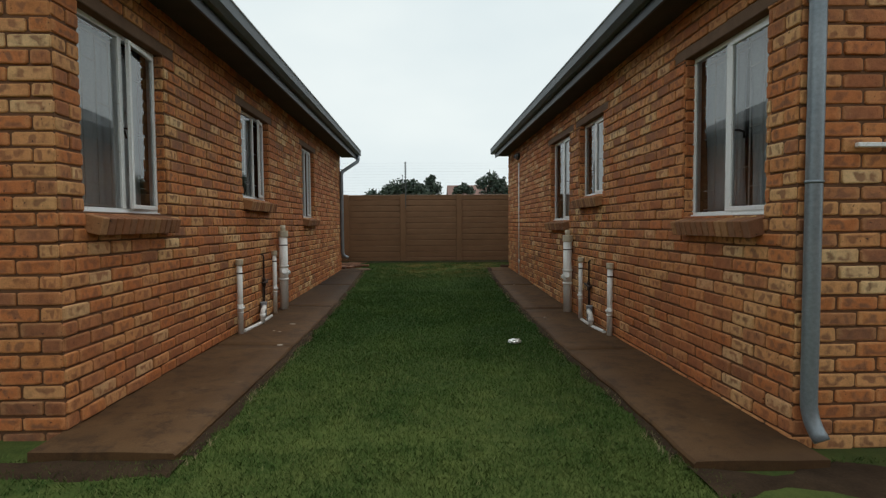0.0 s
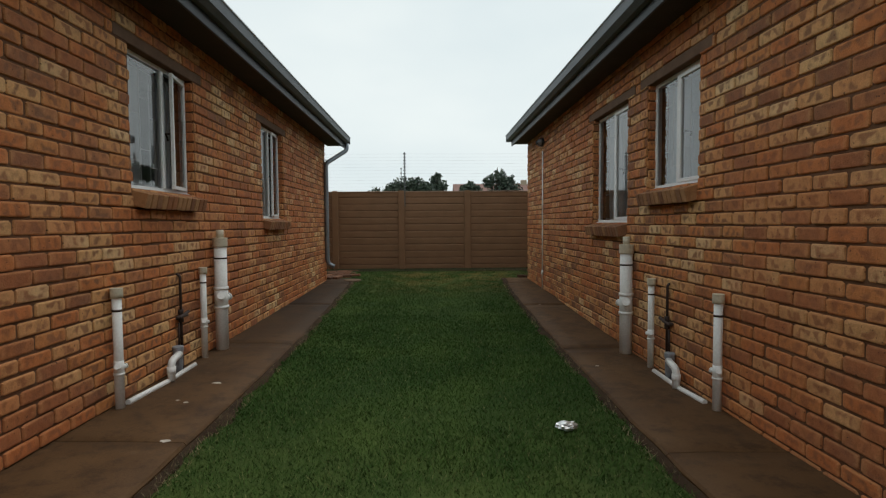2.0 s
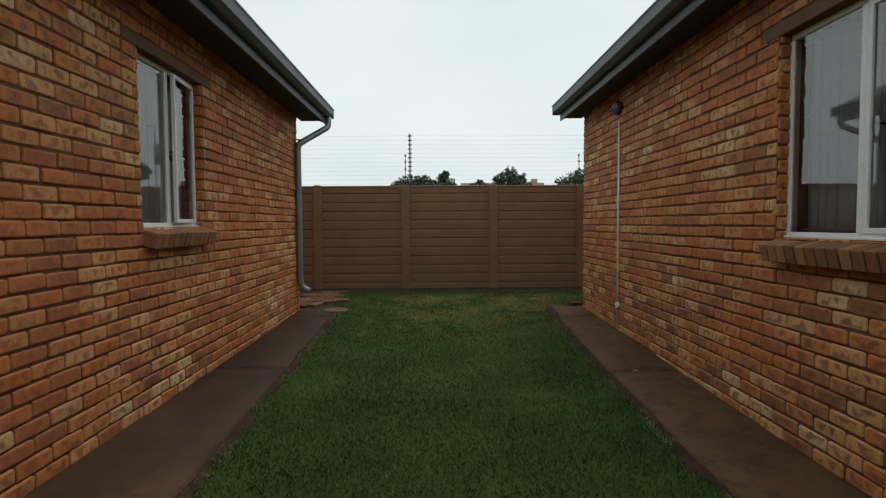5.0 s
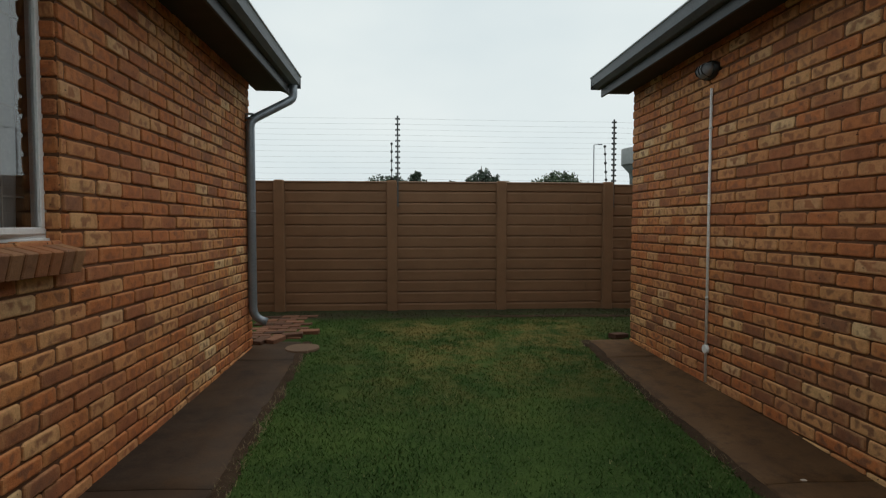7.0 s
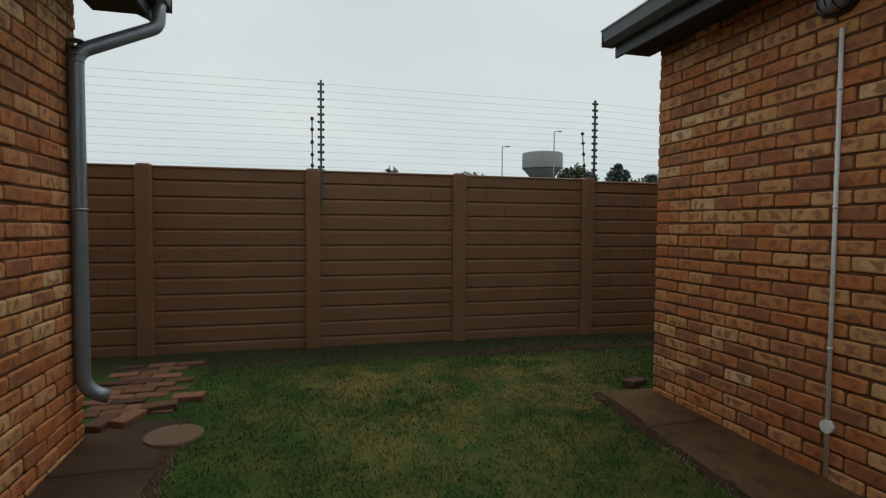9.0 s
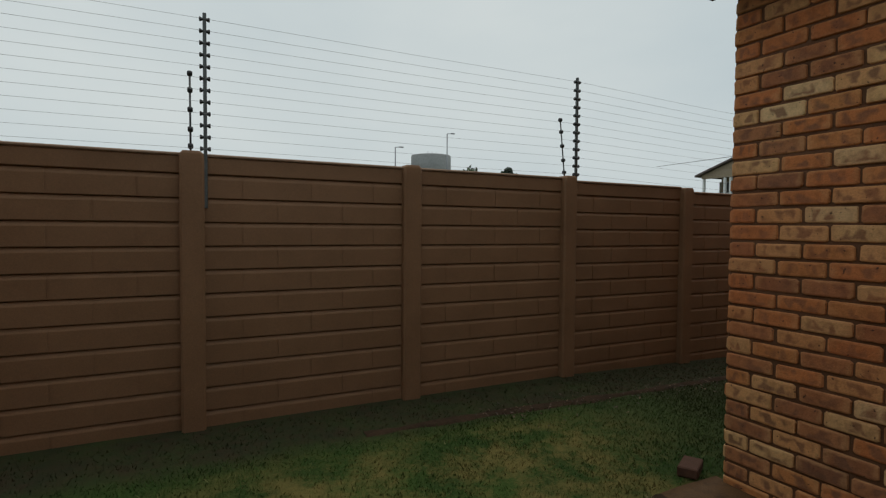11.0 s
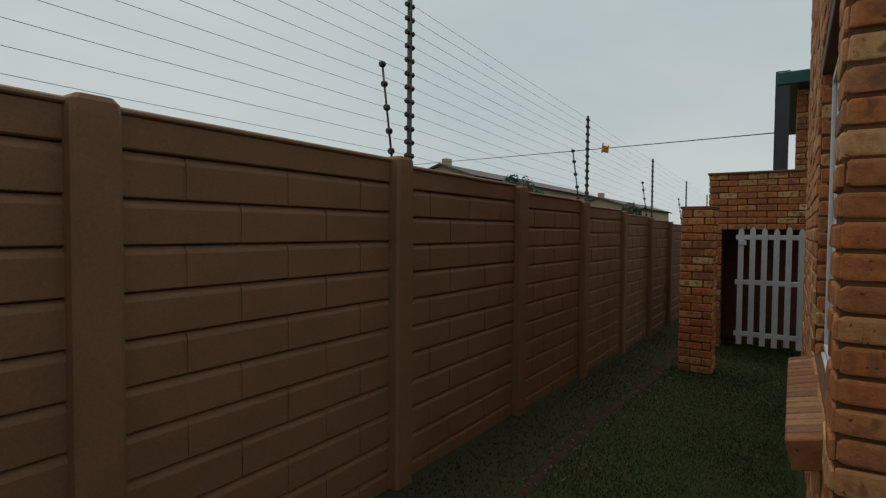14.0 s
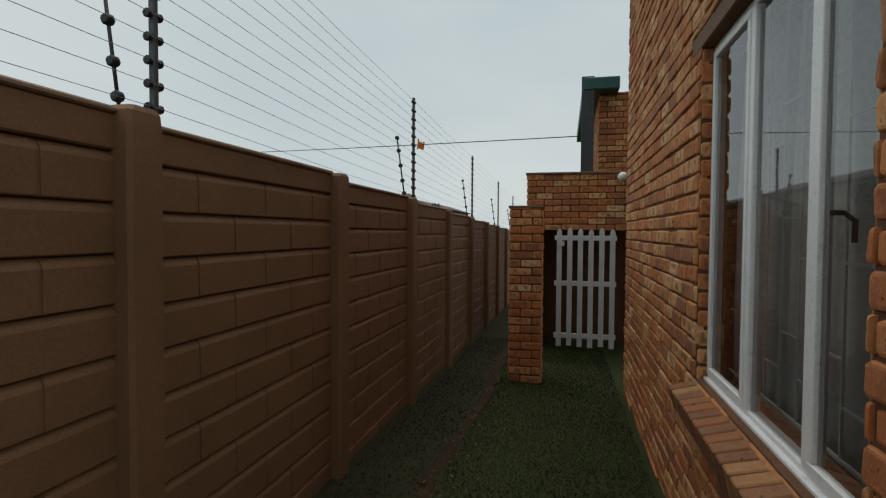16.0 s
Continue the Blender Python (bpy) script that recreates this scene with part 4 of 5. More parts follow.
def standpipe(x, y, top, side):
    z0 = base_z(x, y)
    s = thing("water_standpipe", "dark rusty water pipe with a stopcock on the wall", "pipe", at=(x, y, z0))
    t = top - z0
    tube("pipe", M_IRON, s, [(0, 0, 0), (0, 0, t - 0.05), *arc((0, 0, t), (0, 0, t - 0.03), (-side * 0.05, 0, t))], 0.011, 8)
    tube("pipe", M_IRON, s, [(0, -0.045, 0.18), (0, -0.04, 0.38)], 0.008, 8)
    tube("valve", M_IRON, s, [(0, 0, 0.38), (0, 0, 0.40), (0, 0, 0.46), (0, 0, 0.48)], 0.02, 10)
    bm = bmesh.new()
    tube_into(bm, [(side * 0.01, -0.09, 0.425), (side * 0.015, -0.02, 0.43), (side * 0.015, 0.10, 0.45)], 0.013, 8)
    box_into(bm, -0.012, 0.03, -0.07, 0.07, 0.418, 0.436, chamfer=0.004)
    part("tap_lever", bm, M_IRON, s, "dark lever")


stack_pipe(LX + 0.055, 5.52, 0.775, 0.028, 0.25, 1, "thin white capped waste pipe against bricks")
stack_pipe(LX + 0.055, 6.80, 0.80, 0.026, 0.30, 1, "thin white capped waste pipe against bricks")
stack_pipe(LX + 0.085, 7.12, 1.07, 0.056, 0.47, 1, "thick white soil pipe with cream vent cap")
gully(LX + 0.06, 6.32, 1, -1)
standpipe(LX + 0.03, 6.43, 0.76, 1)
stack_pipe(RX - 0.055, 5.52, 0.70, 0.028, 0.17, -1, "thin white capped waste pipe against bricks")
stack_pipe(RX - 0.055, 6.57, 0.69, 0.026, 0.20, -1, "thin white capped waste pipe against bricks")
stack_pipe(RX - 0.085, 7.07, 0.98, 0.056, 0.38, -1, "thick white soil pipe with cream vent cap")
gully(RX - 0.06, 6.22, -1, -1)
standpipe(RX - 0.03, 6.32, 0.66, -1)

# conduit and bulkhead lamp
cd = thing("conduit", "thin white electrical conduit up the brick wall", "conduit")
tube("pipe", M_PVC, cd, [(RX - 0.02, 11.11, 0.05), (RX - 0.02, 11.11, 2.36)], 0.011, 8)
tube("junction_box", M_PVC, cd, [(RX - 0.001, 11.11, 0.315), (RX - 0.035, 11.11, 0.315)], 0.034, 14)
for z in (0.72, 1.45, 2.05):
    tube("clip", M_PVC, cd, [(RX - 0.02, 11.11, z), (RX - 0.02, 11.11, z + 0.012)], 0.015, 8)
lamp = thing("bulkhead_lamp", "dark oval bulkhead wall lamp, unlit", "lamp", at=(RX, 11.13, 2.50))
bm = bmesh.new()
tube_into(bm, [(0, 0, 0), (-0.035, 0, 0), (-0.05, 0, 0)], 0.10, 18, taper=[1, 1, 0.9])
bmesh.ops.scale(bm, vec=(1, 1.15, 0.72), verts=bm.verts)
part("base", bm, M_BLACK, lamp)
bm = bmesh.new()
tube_into(bm, [(-0.05, 0, 0), (-0.08, 0, 0), (-0.105, 0, 0), (-0.115, 0, 0)], 0.085, 18, taper=[1, 0.92, 0.65, 0.2])
bmesh.ops.scale(bm, vec=(1, 1.15, 0.72), verts=bm.verts)
part("lens", bm, M_GREY_PVC, lamp, "dull grey lens")
for s in (-0.04, 0.0, 0.04):
    tube("guard_bar", M_BLACK, lamp, [(-0.045, s, -0.062), (-0.11, s, -0.03), (-0.122, s, 0.0), (-0.11, s, 0.03), (-0.045, s, 0.062)], 0.005, 6)

# ---- precast fence ----
FENCE_Y, BAY, POST_W = 14.44, 1.52, 0.145
ROW = 0.1545
FIRST, LAST = -4, 16


def fence_drop(x):
    return -0.028 * max(0.0, x - 2.4)


def panel_mesh(shift):
    """One course of a precast panel: rounded long edges and shallow upright joints."""
    bm = bmesh.new()
    length = BAY - POST_W + 0.02
    x = -length / 2
    edges = [x]
    e = x + (0.465 if shift else 0.24)
    while e < length / 2 - 0.05:
        edges.append(e)
        e += 0.455
    edges.append(length / 2)
    g = 0.007
    for a, b in zip(edges, edges[1:]):
        u0, u1 = a + (g if a > -length / 2 else 0), b - (g if b < length / 2 else 0)
        prof = [(0.03, 0.0), (0.002, 0.0), (-0.013, 0.002), (-0.016, 0.006), (-0.016, ROW - 0.032), (-0.013, ROW - 0.022), (-0.001, ROW - 0.003), (0.03, ROW - 0.0015)]
        v0, v1 = [[bm.verts.new((u, y, z)) for y, z in prof] for u in (u0, u1)]
        for i in range(len(prof) - 1):
            bm.faces.new((v0[i], v1[i], v1[i + 1], v0[i + 1]))
        bm.faces.new(v0[::-1])
        bm.faces.new(v1)
        if b < length / 2:
            j0, j1 = [[bm.verts.new((u, y + 0.004, z)) for y, z in prof] for u in (b - g - 0.001, b + g + 0.001)]
            for i in range(len(prof) - 1):
                bm.faces.new((j0[i], j1[i], j1[i + 1], j0[i + 1]))
    return mesh_of("panel", bm, M_FENCE)


PANELS = [panel_mesh(0), panel_mesh(1)]
bm = bmesh.new()
length = BAY - POST_W + 0.02
box_into(bm, -length / 2, length / 2, -0.018, 0.03, -0.002, 0.108, chamfer=0.006)
TOP_PANEL = mesh_of("top_panel", bm, M_FENCE)
bm = bmesh.new()
box_into(bm, -length / 2, length / 2, -0.028, 0.04, 0.108, 0.128, chamfer=0.006)
CAP = mesh_of("capping", bm, M_FENCE_CAP)
bm = bmesh.new()
box_into(bm, -length / 2, length / 2, 0.022, 0.045, -0.2, 1.885)
CORE = mesh_of("panel_back", bm, M_FENCE)
bm = bmesh.new()
w = POST_W / 2
prof = [(-w, 0.06), (-w, -0.045), (-w + 0.014, -0.058), (w - 0.014, -0.058), (w, -0.045), (w, 0.06)]
levels = [(-0.35, 1.0), (1.855, 1.0), (1.893, 0.94), (1.91, 0.72)]
rings = [[bm.verts.new((x * s, y if s == 1 else y * (0.5 + s / 2), z)) for x, y in prof] for z, s in levels]
for a, b in zip(rings, rings[1:]):
    for i in range(6):
        bm.faces.new((a[i], a[(i + 1) % 6], b[(i + 1) % 6], b[i]))
bm.faces.new(rings[-1])
POST = mesh_of("fence_post", bm, M_FENCE)

fence = thing("fence", "brown precast concrete fence with brick-patterned panels", "fence", kind="structure")


def fence_piece(me, x, y, z, parent=None):
    ob = new(me.name, me)
    ob.parent = parent or fence
    ob.location = (x, y, z)
    return ob


for i in range(FIRST, LAST):
    px = -0.575 + BAY * i
    d = fence_drop(px)
    fence_piece(POST, px, FENCE_Y + 0.03, d)
    mid, dm = px + BAY / 2, fence_drop(px + BAY)
    dm = (d + dm) / 2
    for r in range(11):
        fence_piece(PANELS[r % 2], mid, FENCE_Y + 0.045, 1.768 - ROW * (r + 1) + dm)
    fence_piece(TOP_PANEL, mid, FENCE_Y + 0.045, 1.771 + dm)
    fence_piece(CAP, mid, FENCE_Y + 0.045, 1.771 + dm)
    fence_piece(CORE, mid, FENCE_Y + 0.045, dm)

# electric fence on top
bm = bmesh.new()
box_into(bm, -0.011, 0.011, -0.011, 0.011, 1.55, 2.79, chamfer=0.003)
ROD = mesh_of("rod", bm, M_ROD)
bm = bmesh.new()
tube_into(bm, [(-0.032, 0, 0), (-0.026, 0, 0), (-0.012, 0, 0), (0.012, 0, 0), (0.026, 0, 0), (0.032, 0, 0)], 0.016, 8, taper=[0.8, 1, 0.55, 0.55, 1, 0.8])
INSULATOR = mesh_of("insulator", bm, M_BLACK)
bm = bmesh.new()
tube_into(bm, [(0.0, -0.0, 1.7), (-0.0, 0.10, 2.44)], 0.0065, 6)
STAY = mesh_of("stay_rod", bm, M_BLACK)
bm = bmesh.new()
tube_into(bm, [(-0.016, 0, 0), (-0.008, 0, 0), (0.008, 0, 0), (0.016, 0, 0)], 0.019, 8, taper=[0.7, 1, 1, 0.7])
BEAD = mesh_of("stay_insulator", bm, M_BLACK)
WIRES = [1.93 + 0.0745 * k for k in range(12)]
for i in range(FIRST, LAST, 2):
    px = -0.575 + BAY * i + 0.082
    d = fence_drop(px)
    th = thing("electric_fence_pole", "thin grey pole with black insulators on the fence", "fence pole", group="electric fence poles", at=(px, FENCE_Y + 0.02, d))
    fence_piece(ROD, 0, 0, 0, th)
    for z in WIRES:
        fence_piece(INSULATOR, 0, 0, z, th)
    st = thing("fence_stay", "short black leaning stay with insulators", "fence stay", group="electric fence stays", at=(px - 0.085, FENCE_Y + 0.045, d))
    fence_piece(STAY, 0, 0, 0, st)
    for k, z in enumerate((1.95, 2.06, 2.19, 2.32, 2.43)):
        fence_piece(BEAD, 0, 0.10 * (z - 1.7) / 0.74, z, st)
wires = thing("fence_wires", "thin electric fence wires strung between poles", "wire", group="electric fence wires")
for z in WIRES:
    bm = bmesh.new()
    pts = []
    for i in range(FIRST, LAST - 1, 2):
        for s in (0.0, 0.5):
            px = -0.575 + BAY * (i + 2 * s) + 0.082
            pts.append((px, FENCE_Y + 0.02 - 0.014, z + fence_drop(px) - 0.008 * math.sin(math.pi * s)))
    tube_into(bm, pts, 0.0011, 4, caps=False)
    part("wire", bm, M_WIRE, wires)

# ---- far end of the lane: pillar, gate, walls ----
def brick_block(name, label, category, x0, x1, y0, y1, z0, z1, sides="wsn", near=False, kind="structure"):
    """A brick pier or wall with bricks on the faces that are seen: w, s, n, e."""
    ob = boxes(name, M_MORTAR, None, (x0, x1, y0, y1, z0, z1 - 0.004))
    tagged(ob, label, category, kind=kind)
    stretch = (0, x1 - x0 + y1 - y0, z0, z1) if near else None
    if "w" in sides:
        brick_face(ob, (x0, y1, 0), (0, -1, 0), (-1, 0, 0), y1 - y0, z0, z1, near=stretch)
    if "n" in sides:
        brick_face(ob, (x0, y1, 0), (1, 0, 0), (0, 1, 0), x1 - x0, z0, z1, near=stretch, start=PITCH / 2)
    if "s" in sides:
        brick_face(ob, (x0, y0, 0), (1, 0, 0), (0, -1, 0), x1 - x0, z0, z1, near=stretch, start=PITCH / 2)
    return ob


brick_block("wall_pillar", "square brown brick pillar beside the gate", "pillar", 6.55, 6.87, 13.385, 13.70, -0.1, 1.78, "wsn", True)
tagged(boxes("pillar_cap", M_LINTEL, None, (6.53, 6.89, 13.365, 13.72, 1.778, 1.80), chamfer=0.006), "thin cement cap on the brick pillar", "cap", kind="structure")
brick_block("wall_yard", "orange brick yard wall above the gateway", "wall", 8.5, 8.72, 11.9, 13.66, 1.56, 2.315, "wn", False)
brick_block("wall_yard_jamb", "orange brick jamb of the gateway", "wall", 8.5, 8.72, 13.50, 13.66, -0.2, 1.56, "wn", False)
tagged(boxes("wall_passage", M_MORTAR, None, (9.40, 9.45, 11.9, 13.66, -0.2, 2.2), (8.72, 9.40, 13.6, 13.66, -0.2, 2.2), (8.72, 9.45, 11.9, 13.66, 2.2, 2.3)), "dark covered passage behind the gate", "wall", kind="structure")
tagged(boxes("wall_cap", M_LINTEL, None, (8.47, 8.75, 11.9, 13.69, 2.313, 2.345), chamfer=0.006), "dark coping on the yard wall", "coping", kind="structure")
gate = thing("picket_gate", "white painted wooden picket gate, closed", "gate", at=(7.9, 12.50, 0.0))
n = 6
for i in range(n):
    y = 0.72 - i * 0.128
    bm = bmesh.new()
    prof = [(-0.031, 0.10), (0.031, 0.10), (0.031, 1.53), (0.018, 1.565), (0.0, 1.58), (-0.018, 1.565), (-0.031, 1.53)]
    a, b = [[bm.verts.new((x, y + u, z + (0.012 if i % 3 == 1 else -0.008 * (i % 2)))) for u, z in prof] for x in (-0.012, 0.012)]
    bm.faces.new(a)
    bm.faces.new(b[::-1])
    for k in range(7):
        bm.faces.new((a[k], a[(k + 1) % 7], b[(k + 1) % 7], b[k]))
    part("picket", bm, M_PICKET, gate)
for z in (0.2, 0.86, 1.43):
    boxes("rail", M_PICKET, gate, (0.013, 0.04, 0.03, 0.78, z, z + 0.06), chamfer=0.003)
boxes("latch", M_PICKET, gate, (-0.03, -0.012, 0.66, 0.75, 1.36, 1.42), chamfer=0.003)
# far brick house past the yard wall
fh = brick_block("wall_far_house", "brick house wall past the yard wall", "wall", 9.6, 14.0, 8.0, 12.66, -0.2, 3.66, "wn", False)
rf = thing("roof_far_house", "dark roof verge with a green gutter", "roof", kind="structure")
boxes("verge", M_FASCIA, rf, (9.3, 9.36, 12.76, 12.94, 2.0, 3.84))
boxes("green_gutter", M_GREEN, rf, (9.28, 14.0, 12.4, 12.92, 3.64, 3.82), chamfer=0.01)
gl = thing("globe_lamp", "white round lamp on the brick yard wall", "lamp", at=(8.36, 12.43, 2.26))
bm = bmesh.new()
bmesh.ops.create_uvsphere(bm, u_segments=16, v_segments=10, radius=0.06)
for f in bm.faces:
    f.smooth = True
part("globe", bm, M_WHITE, gl)
tube("arm", M_WHITE, gl, [(0.05, 0, 0), (0.142, 0, -0.01)], 0.018, 8)

# ---- loose bricks, disc, litter, soil ----
bm = bmesh.new()
box_into(bm, -0.11, 0.11, -0.053, 0.053, 0.0, 0.055, chamfer=0.006)
LOOSE = mesh_of("paving_brick", bm, M_PAVER)
rng = random.Random(5)
for r in range(11):
    for c in range(3):
        x = -2.10 + 0.232 * c + (0.116 if r % 2 else 0)
        y = 12.92 + 0.113 * r
        if x > -1.58 - 0.03 * (r % 3):
            continue
        ob = new("paving_brick", LOOSE)
        ob.matrix_basis = pose(x, y, base_z(x, y) - 0.044 + rng.uniform(-0.004, 0.006), rng.uniform(-2, 2), rng.uniform(-2, 2), rng.uniform(-3, 3))
        tagged(ob, "reddish-brown clay paving brick laid in soil", "brick", "loose paving bricks")
for x, y, dz, rz in ((-1.90, 12.72, -0.012, 76), (-1.76, 12.76, -0.010, 68), (-1.62, 12.93, -0.006, 9), (-1.47, 13.10, -0.012, -4)):
    ob = new("paving_brick", LOOSE)
    ob.matrix_basis = pose(x, y, base_z(x, y) + dz, 2, -2, rz)
    tagged(ob, "loose reddish-brown brick lying askew on the paving", "brick", "loose paving bricks")
ob = new("paving_brick", LOOSE)
ob.matrix_basis = pose(1.93, 12.72, base_z(1.93, 12.7) - 0.01, 0, 4, 30)
tagged(ob, "loose reddish-brown brick at the wall corner", "brick", "loose paving bricks")
bm = bmesh.new()
tube_into(bm, [(0, 0, -0.05), (0, 0, 0.012), (0, 0, 0.02)], 0.17, 20, taper=[1, 1, 0.96])
ob = part("concrete_disc", bm, M_COVER)
ob.location = (-1.43, 12.46, base_z(-1.43, 12.46) - 0.008)
tagged(ob, "round brown concrete cover beside the apron", "cover")
bm = bmesh.new()
bmesh.ops.create_icosphere(bm, subdivisions=3, radius=1.0)
for v in bm.verts:
    v.co *= 1 + 0.32 * noise.noise(v.co * 2.6) + 0.22 * noise.noise(v.co * 7.0)
    v.co = Vector((v.co.x * 0.062, v.co.y * 0.04, v.co.z * 0.026))
ob = part("crumpled_foil", bm, M_RAG)
ob.location = (0.90, 5.28, ground_z(0.90, 5.28) + 0.03)
tagged(ob, "crumpled ball of silver foil lying on the grass", "litter")


def strip(name, label, x0, x1, centre, half, seed, mat, lift):
    bm = bmesh.new()
    rows = []
    n = int((x1 - x0) / 0.12)
    for i in range(n + 1):
        x = x0 + (x1 - x0) * i / n
        c, h = centre(x), half * (0.75 + 0.7 * noise.noise((x * 2.1, seed, 0)))
        rows.append([bm.verts.new((x, c + h * f + 0.03 * noise.noise((x * 5, f, seed)), ground_z(x, c + h * f) + (lift if abs(f) < 0.9 else -0.012) + 0.012 * noise.noise((x * 7, f * 4, seed)))) for f in (-1, -0.5, 0, 0.5, 1)])
    for a, b in zip(rows, rows[1:]):
        for k in range(4):
            bm.faces.new((a[k], a[k + 1], b[k + 1], b[k])).smooth = True
    tagged(part(name, bm, mat), label, "soil", kind="structure")


strip("ground_soil_strip", "bare dark soil strip through the grass", 0.4, 13.0, lambda x: 13.89 - 0.002 * x + 0.03 * math.sin(x * 1.9), 0.075, 3.0, M_SOIL, 0.012)
strip("ground_soil_patch", "bare damp soil along the front of the house", 1.3, 5.0, lambda x: 2.42, 0.24, 8.0, M_SOIL, 0.016)
strip("ground_soil_patch", "bare damp soil along the front of the house", -5.0, -1.2, lambda x: 2.57, 0.15, 9.0, M_SOIL, 0.014)

def fringe(name, edge, y0, y1, seed, sgn):
    """A ragged band of bare soil between the paving and the lawn."""
    bm = bmesh.new()
    rows = []
    n = int((y1 - y0) / 0.07)
    for i in range(n + 1):
        y = y0 + (y1 - y0) * i / n
        e = edge(y)
        wd = 0.075 + 0.06 * max(-0.6, noise.noise((y * 2.3, seed, 0))) + 0.025 * noise.noise((y * 11, seed, 4))
        rows.append([bm.verts.new((e + sgn * f * wd - sgn * 0.03, y, ground_z(e, y) + dz + 0.008 * noise.noise((y * 13, f, seed)))) for f, dz in ((0, 0.012), (0.6, 0.017), (1.1, 0.010), (1.6, -0.02))])
    for a, b in zip(rows, rows[1:]):
        for k in range(3):
            bm.faces.new((a[k], a[k + 1], b[k + 1], b[k])).smooth = True
    tagged(part(name, bm, M_SOIL), "ragged bare soil edge between apron and lawn", "soil", kind="structure")


fringe("ground_soil_edge", left_edge, 2.7, 12.7, 2.0, 1)
fringe("ground_soil_edge", right_edge, 2.7, 12.6, 5.0, -1)
# straw-coloured dry tufts along the edges
bm = bmesh.new()
rng = random.Random(9)
for _ in range(5200):
    y = rng.uniform(2.6, 12.6)
    side = rng.random() < 0.5
    if noise.noise((y * 1.7, 3 if side else 8, 0)) < -0.05:
        continue
    x = (left_edge(y) + rng.uniform(0.01, 0.10)) if side else (right_edge(y) - rng.uniform(0.01, 0.10))
    z, a = ground_z(x, y), rng.uniform(0, 6.28)
    l, h = rng.uniform(0.02, 0.055), rng.uniform(0.01, 0.04)
    c, q = math.cos(a), math.sin(a)
    bm.faces.new([bm.verts.new(p) for p in ((x - q * 0.002, y + c * 0.002, z), (x + q * 0.002, y - c * 0.002, z), (x + c * l, y + q * l, z + h))])
M_STRAW = leaf_material("dry_straw", (0.10, 0.075, 0.03), (0.17, 0.13, 0.055), (0.26, 0.21, 0.10))
tagged(part("dry_grass", bm, M_STRAW), "dry straw-coloured grass along the apron edge", "grass", kind="stuff")

# fallen leaves and crumbs of earth along the soil strip
bm = bmesh.new()
for _ in range(700):
    x = rng.uniform(1.2, 8.0)
    y = 13.87 + rng.gauss(0, 0.07) - 0.3 * rng.random() ** 4
    z, a, l = ground_z(x, y) + rng.uniform(0.012, 0.03), rng.uniform(0, 6.28), rng.uniform(0.005, 0.016)
    c, q = math.cos(a) * l, math.sin(a) * l
    bm.faces.new([bm.verts.new(p) for p in ((x - c, y - q, z), (x + q * 0.5, y - c * 0.5, z + rng.uniform(0, 0.012)), (x + c, y + q, z + rng.uniform(0, 0.015)), (x - q * 0.5, y + c * 0.5, z + 0.004))])
M_LITTER = leaf_material("leaf_litter", (0.03, 0.018, 0.011), (0.06, 0.034, 0.019), (0.12, 0.07, 0.036))
tagged(part("leaf_litter", bm, M_LITTER), "brown leaf litter and crumbs along the soil strip", "litter", kind="stuff")

# an unseen plain brick wall, added behind the walk's start to shape the light
wb = wall_core("wall_behind", "unseen plain brick wall added behind the start of the walk to shape the light", "x", -6.5, -0.23, -12.0, 12.0, -0.3, 3.2)
brick_face(wb, (-12.0, -6.5, 0), (1, 0, 0), (0, 1, 0), 24.0, -0.1, 3.2)

# ---- things beyond the fence ----
def crown_mesh(name, shape, count, size, mat, seed):
    """Many small leaf clumps inside an uneven outline; shape: list of (x, y, z, radius)."""
    r = np.random.RandomState(seed)
    verts, faces = [], []
    for _ in range(count):
        cx, cy, cz, cr = shape[r.randint(len(shape))]
        d = r.normal(size=3)
        d /= np.linalg.norm(d)
        p = np.array((cx, cy, cz)) + d * cr * (r.rand() ** 0.45) * (0.75 + 0.5 * r.rand())
        a, b = r.normal(size=3), r.normal(size=3)
        a /= np.linalg.norm(a)
        b -= a * b.dot(a)
        b /= np.linalg.norm(b)
        s = size * (0.5 + r.rand())
        k = len(verts)
        verts += [tuple(p - a * s), tuple(p + b * s * 0.5), tuple(p + a * s), tuple(p - b * s * 0.5)]
        faces.append((k, k + 1, k + 2, k + 3))
    me = bpy.data.meshes.new(name)
    me.from_pydata(verts, [], faces)
    me.materials.append(mat)
    return me


def tree(x, y, height, shape, count, size, mat, label, seed, level=0.0):
    t = thing("tree", label, "tree", group="trees beyond the fence", at=(x, y, level))
    ob = new("crown", crown_mesh("crown", shape, count, size, mat, seed))
    ob.parent = t
    bm = bmesh.new()
    tube_into(bm, [(0, 0, 0), (0.1, 0, height * 0.4), (0, 0.1, height * 0.75), (0.05, 0, height * 0.97)], height * 0.03, 7, taper=[1, 0.8, 0.5, 0.15])
    rr = random.Random(seed)
    for cx, cy, cz, cr in shape:
        tube_into(bm, [(0.05, 0.05, cz * 0.6), (cx * 0.6, cy * 0.6, cz * 0.85), (cx, cy, cz)], height * 0.011, 5, taper=[1, 0.7, 0.3])
        for _ in range(3):
            tube_into(bm, [(cx * 0.6, cy * 0.6, cz * 0.85), (cx + rr.uniform(-cr, cr), cy + rr.uniform(-cr, cr), cz + rr.uniform(0, cr))], height * 0.005, 4, taper=[1, 0.3])
    part("trunk", bm, M_BARK, t)


